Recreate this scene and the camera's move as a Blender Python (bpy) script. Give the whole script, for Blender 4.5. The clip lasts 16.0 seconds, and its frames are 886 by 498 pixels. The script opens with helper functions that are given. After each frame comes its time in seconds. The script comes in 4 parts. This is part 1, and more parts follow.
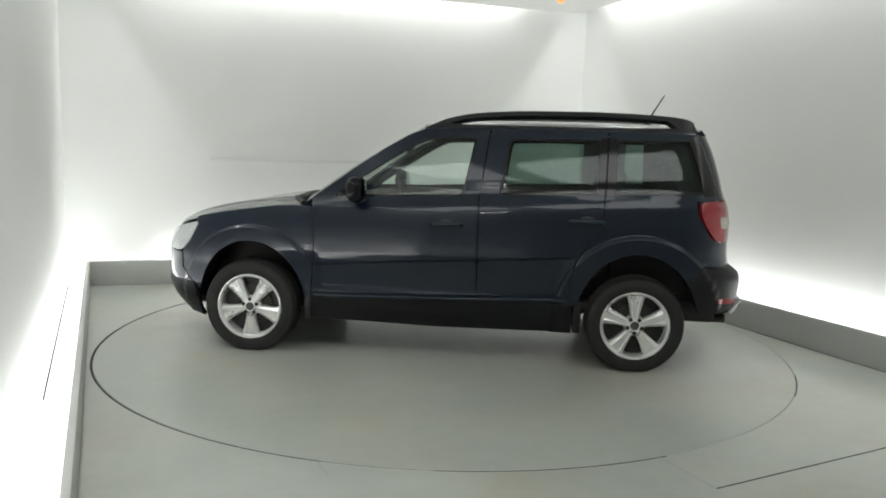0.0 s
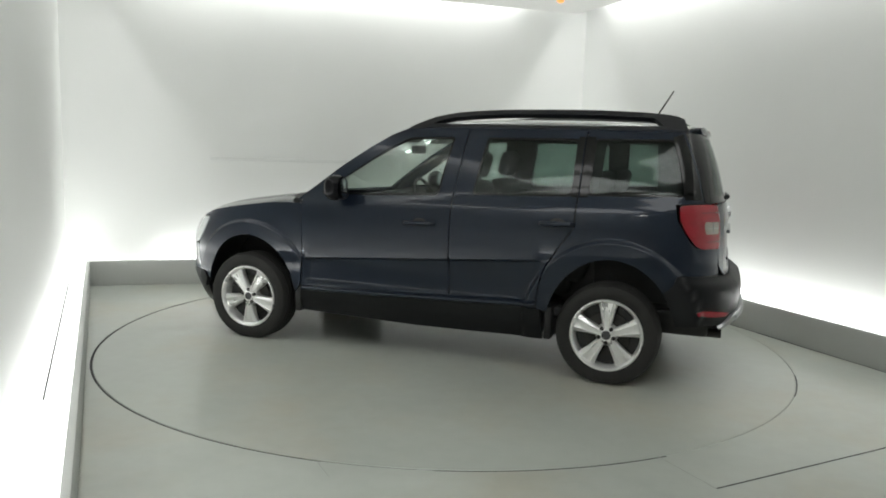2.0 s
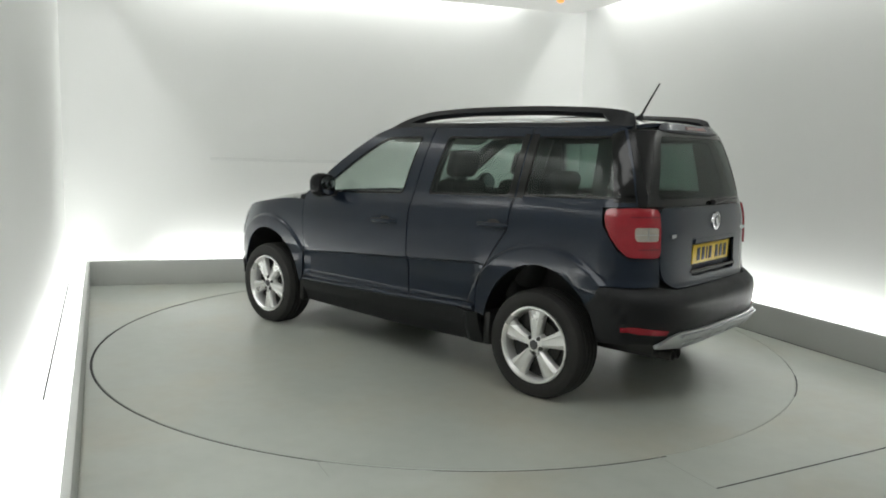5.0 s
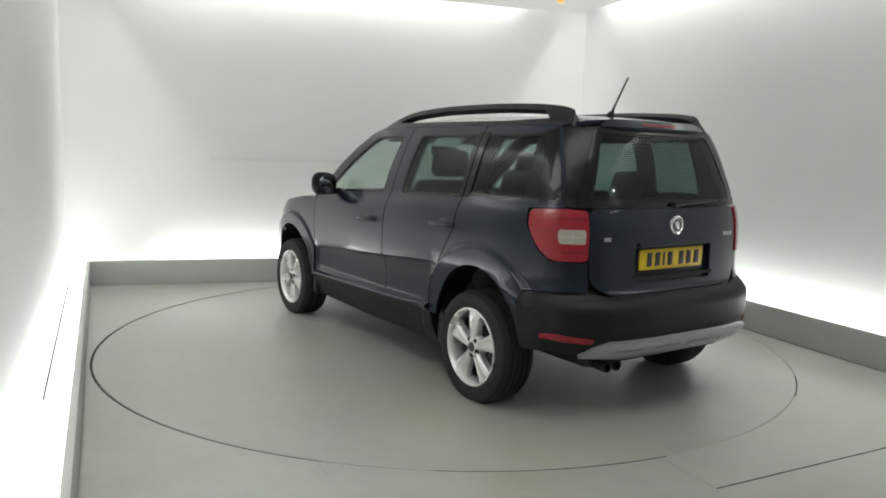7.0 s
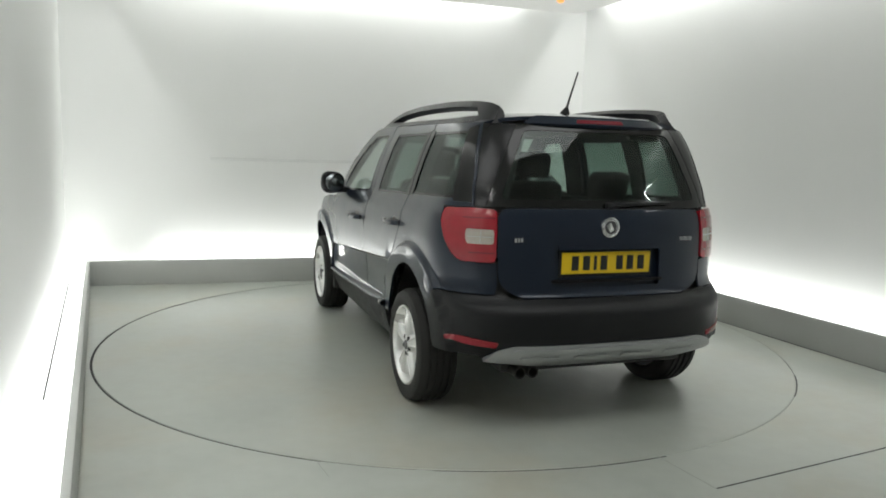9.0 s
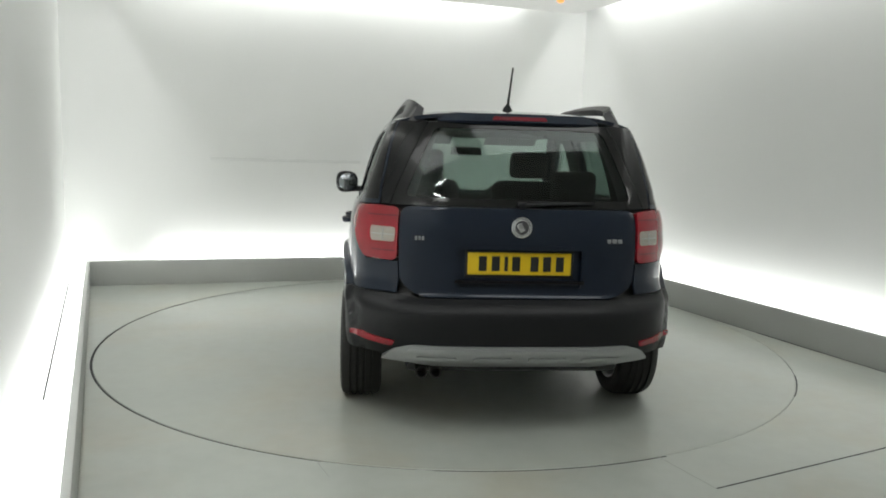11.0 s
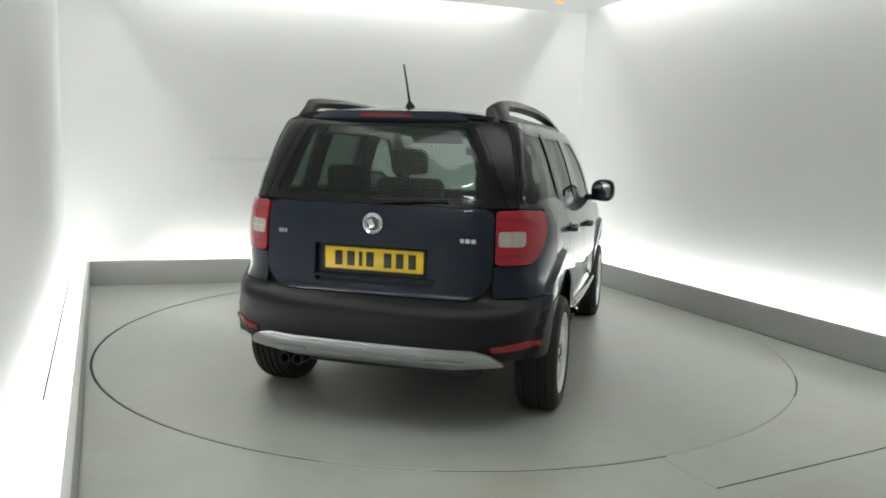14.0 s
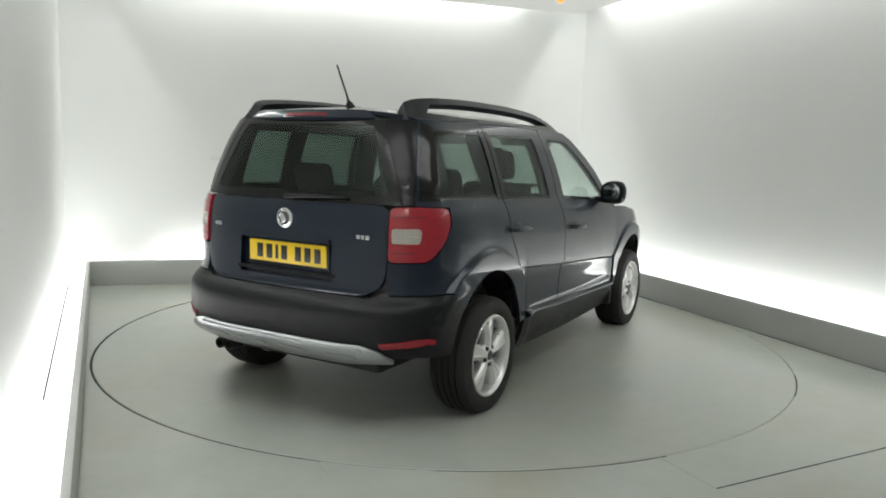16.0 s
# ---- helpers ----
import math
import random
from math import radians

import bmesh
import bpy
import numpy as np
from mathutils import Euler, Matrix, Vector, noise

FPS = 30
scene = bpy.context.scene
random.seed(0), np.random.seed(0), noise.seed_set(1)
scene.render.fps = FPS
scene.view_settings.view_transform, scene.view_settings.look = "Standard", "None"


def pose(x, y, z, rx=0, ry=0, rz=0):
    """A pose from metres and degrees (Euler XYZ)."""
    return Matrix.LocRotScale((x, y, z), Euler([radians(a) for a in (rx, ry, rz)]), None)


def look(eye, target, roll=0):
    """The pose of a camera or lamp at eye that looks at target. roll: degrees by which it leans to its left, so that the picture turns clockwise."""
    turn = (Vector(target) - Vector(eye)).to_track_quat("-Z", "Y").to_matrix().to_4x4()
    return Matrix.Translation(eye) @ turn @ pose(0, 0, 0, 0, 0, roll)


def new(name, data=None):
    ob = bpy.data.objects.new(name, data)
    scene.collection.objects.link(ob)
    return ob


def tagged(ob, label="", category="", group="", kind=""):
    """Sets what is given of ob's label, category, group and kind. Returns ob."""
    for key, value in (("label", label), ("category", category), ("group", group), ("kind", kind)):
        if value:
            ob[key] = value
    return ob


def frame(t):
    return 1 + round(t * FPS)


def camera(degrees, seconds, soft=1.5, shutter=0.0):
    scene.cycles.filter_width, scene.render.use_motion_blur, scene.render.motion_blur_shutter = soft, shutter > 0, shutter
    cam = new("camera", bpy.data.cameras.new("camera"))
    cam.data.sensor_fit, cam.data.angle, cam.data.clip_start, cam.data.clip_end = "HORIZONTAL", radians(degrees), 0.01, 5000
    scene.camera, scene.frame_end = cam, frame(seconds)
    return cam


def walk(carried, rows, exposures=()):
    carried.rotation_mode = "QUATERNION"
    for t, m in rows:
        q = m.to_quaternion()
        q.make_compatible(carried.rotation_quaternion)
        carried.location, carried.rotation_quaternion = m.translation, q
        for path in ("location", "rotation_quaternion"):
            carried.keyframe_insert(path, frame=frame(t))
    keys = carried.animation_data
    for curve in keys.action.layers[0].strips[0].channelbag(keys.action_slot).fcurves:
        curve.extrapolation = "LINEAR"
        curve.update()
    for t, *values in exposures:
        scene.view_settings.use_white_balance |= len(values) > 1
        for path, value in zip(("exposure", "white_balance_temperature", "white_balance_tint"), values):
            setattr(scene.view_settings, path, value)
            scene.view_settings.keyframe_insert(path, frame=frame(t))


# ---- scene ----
cam = camera(61.11, 16.0, soft=1.85)
EYE = (-0.031, -5.604, 1.401)
VIEW = look(EYE, (EYE[0], EYE[1] + math.cos(radians(7.5)), EYE[2] - math.sin(radians(7.5))), 1.693)
walk(cam, [(0, VIEW), (16, VIEW)], exposures=[(0, -0.09), (16, -0.09)])

# ---------------------------------------------------------------- light
world = bpy.data.worlds.new("closed_room")
scene.world = world
world.use_nodes = True
world.node_tree.nodes["Background"].inputs[0].default_value = (0.9, 1.0, 0.95, 1)
world.node_tree.nodes["Background"].inputs[1].default_value = 0.0

UPPER_W = 7.0     # watts per metre of the strips above the ceiling panel
LOWER_W = 4.5     # watts per metre of the strips behind the plinth
FILL_W = 18.0    # watts of each added ceiling fill panel
LAMP_COLOUR = (0.985, 1.0, 0.985)

# the plan: lines of the plinth's inner faces, the table's centre at the origin
def line(x, y, deg):
    return Vector((x, y)), Vector((math.cos(radians(deg)), math.sin(radians(deg))))


def shifted(ln, d):
    """The line moved d metres to its left."""
    return ln[0] + Vector((-ln[1].y, ln[1].x)) * d, ln[1]


def meet(a, b):
    det = a[1].x * -b[1].y + b[1].x * a[1].y
    r = b[0] - a[0]
    k = (r.x * -b[1].y + b[1].x * r.y) / det
    return a[0] + a[1] * k


# counter-clockwise, so that the room's inside lies on each line's left
SIDES = {
    "left": line(-2.53, -0.43, 114.6 + 180),
    "front": line(0.2, -6.3, 24.0),
    "right": line(2.68, 0.06, 112.3),
    "back": line(-2.74, 1.75, 18.0 + 180),
}
ORDER = ["left", "front", "right", "back"]


def ring(d):
    """Corners of the room's outline moved outwards by d: start of left, front, right, back."""
    ls = [shifted(SIDES[k], -d) for k in ORDER]
    return [meet(ls[i - 1], ls[i]) for i in range(4)]


WALL_D, PLINTH_T, PLINTH_H = 0.21, 0.035, 0.24
PANEL_Z, TOP_Z = 2.95, 3.35

# how far the strips run along each wall, from the wall's start; the camera's end of the room has none
REACH = {("left", True): (1.0, 5.6), ("left", False): (0.15, 6.2), ("right", True): (1.7, 7.9), ("right", False): (3.2, 9.0), ("back", True): (0.8, 4.8), ("back", False): (0.1, 4.6)}
for k, name in enumerate(ORDER):
    if name == "front":
        continue
    for upper in (True, False):
        o = ring(WALL_D * 0.45 if upper else 0.1225)
        a, b = o[k], o[(k + 1) % 4]
        d = (b - a).normalized()
        r0, r1 = REACH[name, upper]
        a, b = a + d * r0, a + d * min(r1, (b - a).length - 0.1)
        long = (b - a).length
        lamp = bpy.data.lights.new("cove_light", "AREA")
        lamp.shape, lamp.size, lamp.size_y = "RECTANGLE", long, 0.06 if upper else 0.172
        lamp.energy = long * (UPPER_W if upper else LOWER_W)
        lamp.color = LAMP_COLOUR
        ob = new("cove_light", lamp)
        m = (a + b) / 2
        ang = math.degrees(math.atan2((b - a).y, (b - a).x))
        ob.matrix_world = pose(m.x, m.y, 3.2 if upper else 0.222, 0 if upper else 180, 0, ang)

# two unseen fill lamps, added under the ceiling over the camera's end of the room
FILL_PANELS = [(-0.85, -3.75), (1.25, -2.95)]
for bx, by in FILL_PANELS:
    lamp = bpy.data.lights.new("fill_panel_light", "AREA")
    lamp.shape, lamp.size, lamp.size_y = "RECTANGLE", 1.75, 1.15
    lamp.energy, lamp.color = FILL_W, LAMP_COLOUR
    ob = new("fill_panel_light", lamp)
    ob.matrix_world = pose(bx, by, 2.900, 0, 0, 24)

# ---------------------------------------------------------------- materials
def material(name, colour, rough=0.5, metal=0.0, coat=0.0, vary=0.08, scale=6.0, fine=120.0, bump=0.0, spec=0.5, rvary=0.08, stretch=(1, 1, 1), stain=None):
    """A principled surface whose colour and gloss vary at two scales, with a fine relief."""
    m = bpy.data.materials.new(name)
    m.use_nodes = True
    nt = m.node_tree
    b = nt.nodes["Principled BSDF"]
    b.inputs["Metallic"].default_value = metal
    b.inputs["Coat Weight"].default_value = coat
    b.inputs["Coat Roughness"].default_value = 0.07
    b.inputs["Specular IOR Level"].default_value = spec
    tc = nt.nodes.new("ShaderNodeTexCoord")
    mp = nt.nodes.new("ShaderNodeMapping")
    mp.inputs["Scale"].default_value = stretch
    nt.links.new(tc.outputs["Object"], mp.inputs["Vector"])
    n1 = nt.nodes.new("ShaderNodeTexNoise")
    n1.inputs["Scale"].default_value = scale
    n1.inputs["Detail"].default_value = 4
    n2 = nt.nodes.new("ShaderNodeTexNoise")
    n2.inputs["Scale"].default_value = fine
    n2.inputs["Detail"].default_value = 2
    for n in (n1, n2):
        nt.links.new(mp.outputs["Vector"], n.inputs["Vector"])
    mix = nt.nodes.new("ShaderNodeMath")
    mix.operation = "MULTIPLY_ADD"
    mix.inputs[1].default_value = 0.35
    nt.links.new(n2.outputs["Fac"], mix.inputs[0])
    nt.links.new(n1.outputs["Fac"], mix.inputs[2])
    ramp = nt.nodes.new("ShaderNodeMapRange")
    ramp.inputs["From Min"].default_value, ramp.inputs["From Max"].default_value = 0.1, 1.25
    ramp.inputs["To Min"].default_value, ramp.inputs["To Max"].default_value = 1 - vary, 1 + vary
    nt.links.new(mix.outputs[0], ramp.inputs["Value"])
    col = nt.nodes.new("ShaderNodeVectorMath")
    col.operation = "SCALE"
    col.inputs[0].default_value = colour
    nt.links.new(ramp.outputs["Result"], col.inputs["Scale"])
    if stain:
        n3 = nt.nodes.new("ShaderNodeTexNoise")
        n3.inputs["Scale"].default_value = 0.75
        n3.inputs["Detail"].default_value = 6
        n3.inputs["Roughness"].default_value = 0.65
        nt.links.new(mp.outputs["Vector"], n3.inputs["Vector"])
        sr = nt.nodes.new("ShaderNodeMapRange")
        sr.interpolation_type = "SMOOTHSTEP"
        sr.inputs["From Min"].default_value, sr.inputs["From Max"].default_value = 0.42, 0.72
        nt.links.new(n3.outputs["Fac"], sr.inputs["Value"])
        mc = nt.nodes.new("ShaderNodeMix")
        mc.data_type = "RGBA"
        mc.inputs["A"].default_value, mc.inputs["B"].default_value = (*colour, 1), (*stain, 1)
        nt.links.new(sr.outputs["Result"], mc.inputs["Factor"])
        nt.links.new(mc.outputs["Result"], col.inputs[0])
    nt.links.new(col.outputs["Vector"], b.inputs["Base Color"])
    rr = nt.nodes.new("ShaderNodeMapRange")
    rr.inputs["From Min"].default_value, rr.inputs["From Max"].default_value = 0.1, 0.9
    rr.inputs["To Min"].default_value, rr.inputs["To Max"].default_value = max(0.02, rough - rvary), min(1, rough + rvary)
    nt.links.new(n1.outputs["Fac"], rr.inputs["Value"])
    nt.links.new(rr.outputs["Result"], b.inputs["Roughness"])
    if bump:
        bp = nt.nodes.new("ShaderNodeBump")
        bp.inputs["Strength"].default_value = bump
        bp.inputs["Distance"].default_value = 0.002
        nt.links.new(n2.outputs["Fac"], bp.inputs["Height"])
        nt.links.new(bp.outputs["Normal"], b.inputs["Normal"])
    return m


def glass(name, tint, gloss=0.02):
    """A thin pane: what lies behind it, tinted, under a mirror that grows at grazing angles."""
    m = bpy.data.materials.new(name)
    m.use_nodes = True
    nt = m.node_tree
    nt.nodes.remove(nt.nodes["Principled BSDF"])
    out = nt.nodes["Material Output"]
    tr = nt.nodes.new("ShaderNodeBsdfTransparent")
    tr.inputs["Color"].default_value = (*tint, 1)
    gl = nt.nodes.new("ShaderNodeBsdfGlossy")
    gl.inputs["Roughness"].default_value = gloss
    lw = nt.nodes.new("ShaderNodeLayerWeight")
    lw.inputs["Blend"].default_value = 0.5
    pw = nt.nodes.new("ShaderNodeMath")
    pw.operation = "POWER"
    pw.inputs[1].default_value = 4.5
    nt.links.new(lw.outputs["Facing"], pw.inputs[0])
    fr = nt.nodes.new("ShaderNodeMath")
    fr.operation = "MULTIPLY_ADD"
    fr.inputs[1].default_value, fr.inputs[2].default_value = 0.6, 0.036
    nt.links.new(pw.outputs[0], fr.inputs[0])
    mx = nt.nodes.new("ShaderNodeMixShader")
    nt.links.new(fr.outputs[0], mx.inputs["Fac"])
    nt.links.new(tr.outputs["BSDF"], mx.inputs[1])
    nt.links.new(gl.outputs["BSDF"], mx.inputs[2])
    nt.links.new(mx.outputs["Shader"], out.inputs["Surface"])
    return m


M_WALL = material("white_wall_paint", (0.78, 0.79, 0.77), 0.55, vary=0.02, scale=1.2, fine=60, bump=0.08)
M_PLINTH = material("grey_plinth_paint", (0.47, 0.48, 0.46), 0.5, vary=0.06, scale=2.0, fine=50, bump=0.05)
M_FLOOR = material("grey_floor_paint", (0.40, 0.425, 0.385), 0.33, vary=0.22, scale=1.3, fine=11, bump=0.06, rvary=0.09, stain=(0.40, 0.39, 0.32))
M_TABLE = material("grey_turntable_paint", (0.385, 0.41, 0.37), 0.33, vary=0.20, scale=1.4, fine=10, bump=0.06, rvary=0.09, stain=(0.385, 0.375, 0.31))
M_JOINT = material("dark_joint", (0.03, 0.03, 0.03), 0.8)
M_FAINT = material("grey_filled_joint", (0.32, 0.34, 0.305), 0.5)
# grey of the unseen end wall, set to tone the reflections in the car
M_FRONT = material("unseen_end_wall_grey", (0.36, 0.365, 0.355), 0.5, vary=0.08, scale=2.0, fine=50)
M_CEILING = material("white_ceiling_paint", (0.75, 0.75, 0.73), 0.7, vary=0.03, scale=2, fine=80)
M_GLOW = material("lit_diffuser", (0.8, 0.8, 0.8), 0.5)
M_GLOW.node_tree.nodes["Principled BSDF"].inputs["Emission Color"].default_value = (0.985, 1.0, 0.985, 1)
M_GLOW.node_tree.nodes["Principled BSDF"].inputs["Emission Strength"].default_value = 1.5
M_TUBE = material("lit_tube", (0.8, 0.8, 0.8), 0.5)
M_TUBE.node_tree.nodes["Principled BSDF"].inputs["Emission Color"].default_value = (0.985, 1.0, 0.985, 1)
M_TUBE.node_tree.nodes["Principled BSDF"].inputs["Emission Strength"].default_value = 36.0
M_STRIP = material("off_white_line", (0.69, 0.70, 0.68), 0.6, vary=0.05, scale=3, fine=60)
M_BATTEN = material("white_steel_batten", (0.8, 0.8, 0.8), 0.4)

M_PAINT = material("dark_blue_metallic_paint", (0.0090, 0.0155, 0.0285), 0.38, metal=0.25, coat=1.0, vary=0.12, scale=5, fine=900, rvary=0.04, spec=0.15)
M_PAINT.node_tree.nodes["Principled BSDF"].inputs["Coat IOR"].default_value = 1.39
M_BLACK = material("black_grained_plastic", (0.0074, 0.0080, 0.0092), 0.44, vary=0.2, scale=14, fine=420, bump=0.25, spec=0.29)
M_GLOSSBLACK = material("gloss_black_trim", (0.006, 0.006, 0.008), 0.24, coat=0.0, vary=0.1, rvary=0.03, spec=0.25)
M_FRIT = material("black_glass_border", (0.004, 0.0045, 0.0045), 0.13, vary=0.1, rvary=0.03, spec=0.42)
M_PILLAR = material("semi_gloss_black_pillar", (0.009, 0.0095, 0.010), 0.22, vary=0.12, rvary=0.05, spec=0.3)
M_SATIN = material("satin_black_rail", (0.012, 0.013, 0.015), 0.35, vary=0.15, fine=300)
M_RUBBER = material("tyre_rubber", (0.013, 0.0125, 0.0115), 0.72, vary=0.2, scale=10, fine=200, bump=0.3)
M_ALLOY = material("silver_alloy", (0.80, 0.80, 0.79), 0.30, metal=0.60, vary=0.06, scale=8, fine=300)
M_DARKALLOY = material("shaded_alloy_pocket", (0.10, 0.10, 0.105), 0.45, metal=0.6, vary=0.1)
M_SILVER = material("silver_painted_plastic", (0.43, 0.44, 0.45), 0.30, metal=0.7, vary=0.03, scale=5, fine=500, rvary=0.03)
M_CHROME = material("chrome", (0.75, 0.76, 0.78), 0.10, metal=1.0, vary=0.04, rvary=0.03)
M_MIRROR = material("tinted_mirror", (0.34, 0.36, 0.38), 0.04, metal=1.0, vary=0.02, rvary=0.01)
M_RED = material("red_lamp_lens", (0.29, 0.010, 0.020), 0.12, coat=0.8, vary=0.18, scale=30, fine=160, bump=0.1, rvary=0.04)
M_REDDARK = material("dark_red_lens", (0.16, 0.01, 0.02), 0.18, coat=0.5, vary=0.15, scale=30, fine=160)
M_REFLECTOR = material("red_reflector", (0.27, 0.010, 0.02), 0.22, coat=0.4, vary=0.12, scale=30, fine=200, bump=0.15)
M_CLEARLENS = material("pale_lamp_lens", (0.40, 0.37, 0.32), 0.16, coat=0.8, vary=0.15, scale=40, fine=160, bump=0.1)
M_HEADLAMP = material("clear_headlamp", (0.55, 0.57, 0.58), 0.12, metal=0.35, coat=1.0, vary=0.2, scale=30, fine=90)
M_YELLOW = material("yellow_plate", (0.82, 0.56, 0.015), 0.35, vary=0.05, scale=20)
# plain black for print and dark parts, also for painted-in shade
M_INK_SHADE = material("black_ink_and_shade", (0.012, 0.012, 0.012), 0.4)
M_SEAT = material("dark_grey_seat_cloth", (0.035, 0.036, 0.036), 0.9, vary=0.2, scale=25, fine=500, bump=0.4)
M_CABIN = material("charcoal_cabin_plastic", (0.025, 0.026, 0.026), 0.7, vary=0.15, scale=20, fine=400, bump=0.2)
M_HEADLINING = material("pale_headlining", (0.34, 0.35, 0.33), 0.9, vary=0.06, scale=20, fine=400)
M_STEEL = material("dull_exhaust_steel", (0.05, 0.048, 0.045), 0.5, metal=0.7, vary=0.15)
M_GLASS = glass("clear_green_glass", (0.87, 0.91, 0.89))
M_TINT = glass("grey_green_rear_glass", (0.53, 0.605, 0.575))


# ---------------------------------------------------------------- mesh helpers
def mesh_object(name, verts, faces, mat, parent=None, label="", smooth=True, mats=None, fmat=None, normals=None):
    me = bpy.data.meshes.new(name)
    me.from_pydata([tuple(v) for v in verts], [], faces)
    for m in (mats or [mat]):
        me.materials.append(m)
    if fmat is not None:
        me.polygons.foreach_set("material_index", fmat)
    if smooth:
        me.polygons.foreach_set("use_smooth", [True] * len(me.polygons))
    me.update()
    if normals:
        me.normals_split_custom_set_from_vertices([tuple(v) for v in normals])
    ob = new(name, me)
    if parent:
        ob.parent = parent
    if label:
        ob["label"] = label
    return ob


def part(name, bm, mat, parent, label="", smooth=True):
    me = bpy.data.meshes.new(name)
    bmesh.ops.recalc_face_normals(bm, faces=bm.faces)
    bm.to_mesh(me)
    bm.free()
    me.materials.append(mat)
    if smooth:
        me.polygons.foreach_set("use_smooth", [True] * len(me.polygons))
        me.set_sharp_from_angle(angle=radians(38))
    ob = new(name, me)
    if parent:
        ob.parent = parent
    if label:
        ob["label"] = label
    return ob


def box(cx, cy, cz, sx, sy, sz, bevel=0.0, m=None, bm=None, seg=2):
    bm = bm or bmesh.new()
    one = bmesh.new()
    bmesh.ops.create_cube(one, size=1, matrix=Matrix.Diagonal((sx, sy, sz, 1)))
    if bevel:
        bmesh.ops.bevel(one, geom=one.edges[:], offset=bevel, segments=seg, profile=0.5, affect="EDGES")
    bmesh.ops.transform(one, matrix=Matrix.Translation((cx, cy, cz)) @ (m or Matrix()), verts=one.verts)
    me = bpy.data.meshes.new("tmp")
    one.to_mesh(me)
    one.free()
    bm.from_mesh(me)
    bpy.data.meshes.remove(me)
    return bm


def prism(poly, z0, z1, bevel=0.0):
    bm = bmesh.new()
    lo = [bm.verts.new((p[0], p[1], z0)) for p in poly]
    hi = [bm.verts.new((p[0], p[1], z1)) for p in poly]
    bm.faces.new(lo[::-1])
    bm.faces.new(hi)
    n = len(poly)
    for i in range(n):
        bm.faces.new((lo[i], lo[(i + 1) % n], hi[(i + 1) % n], hi[i]))
    if bevel:
        bmesh.ops.bevel(bm, geom=bm.edges[:], offset=bevel, segments=2, profile=0.5, affect="EDGES")
    return bm


def lathe(profile, seg=48, axis="y", closed=False):
    """Turns (radius, along) pairs about an axis."""
    bm = bmesh.new()
    rows = []
    for r, h in profile:
        row = []
        for i in range(seg):
            a = 2 * math.pi * i / seg
            p = (r * math.cos(a), h, r * math.sin(a)) if axis == "y" else (r * math.cos(a), r * math.sin(a), h)
            row.append(bm.verts.new(p))
        rows.append(row)
    n = len(rows)
    for k in range(n if closed else n - 1):
        a, b = rows[k], rows[(k + 1) % n]
        for i in range(seg):
            j = (i + 1) % seg
            bm.faces.new((a[i], a[j], b[j], b[i]))
    if not closed:
        for row in (rows[0], rows[-1]):
            bm.faces.new(row)
    return bm


def tube(points, radius, seg=8, bm=None, flat=1.0):
    """A rod along the points; radius may be a list."""
    bm = bm or bmesh.new()
    pts = [Vector(p) for p in points]
    rad = radius if isinstance(radius, (list, tuple)) else [radius] * len(pts)
    rows = []
    for i, p in enumerate(pts):
        d = (pts[min(i + 1, len(pts) - 1)] - pts[max(i - 1, 0)]).normalized()
        side = d.cross(Vector((0, 0, 1)))
        side = side.normalized() if side.length > 1e-4 else Vector((1, 0, 0))
        up = side.cross(d)
        rows.append([bm.verts.new(p + (side * math.cos(a) + up * flat * math.sin(a)) * rad[i]) for a in [2 * math.pi * k / seg for k in range(seg)]])
    for a, b in zip(rows, rows[1:]):
        for i in range(seg):
            j = (i + 1) % seg
            bm.faces.new((a[i], a[j], b[j], b[i]))
    bm.faces.new(rows[0][::-1])
    bm.faces.new(rows[-1])
    return bm


def inside(poly, x, y):
    px, py = np.array([p[0] for p in poly]), np.array([p[1] for p in poly])
    qx, qy = np.roll(px, -1), np.roll(py, -1)
    res = np.zeros(len(x), bool)
    for a, b, c, d in zip(px, py, qx, qy):
        if b == d:
            continue
        hit = ((b > y) != (d > y)) & (x < (c - a) * (y - b) / (d - b) + a)
        res ^= hit
    return res


def near_edge(poly, x, y, d):
    res = np.zeros(len(x), bool)
    n = len(poly)
    for i in range(n):
        ax, ay = poly[i]
        bx, by = poly[(i + 1) % n]
        l2 = (bx - ax) ** 2 + (by - ay) ** 2 + 1e-12
        t = np.clip(((x - ax) * (bx - ax) + (y - ay) * (by - ay)) / l2, 0, 1)
        res |= (x - ax - t * (bx - ax)) ** 2 + (y - ay - t * (by - ay)) ** 2 < d * d
    return res


def resample(poly, step):
    out = []
    n = len(poly)
    for i in range(n):
        a, b = poly[i], poly[(i + 1) % n]
        k = max(1, int(math.ceil(math.hypot(b[0] - a[0], b[1] - a[1]) / step)))
        out += [(a[0] + (b[0] - a[0]) * j / k, a[1] + (b[1] - a[1]) * j / k) for j in range(k)]
    return out


def rounded(poly, r, seg=4):
    """The polygon with its corners rounded off."""
    out = []
    n = len(poly)
    for i in range(n):
        p, a, b = Vector(poly[i][:2]), Vector(poly[i - 1][:2]), Vector(poly[(i + 1) % n][:2])
        rr = min(r, (a - p).length * 0.45, (b - p).length * 0.45)
        p0, p1 = p + (a - p).normalized() * rr, p + (b - p).normalized() * rr
        for k in range(seg + 1):
            t = k / seg
            q = p0 * (1 - t) ** 2 + p * 2 * t * (1 - t) + p1 * t * t
            out.append((q.x, q.y))
    return out


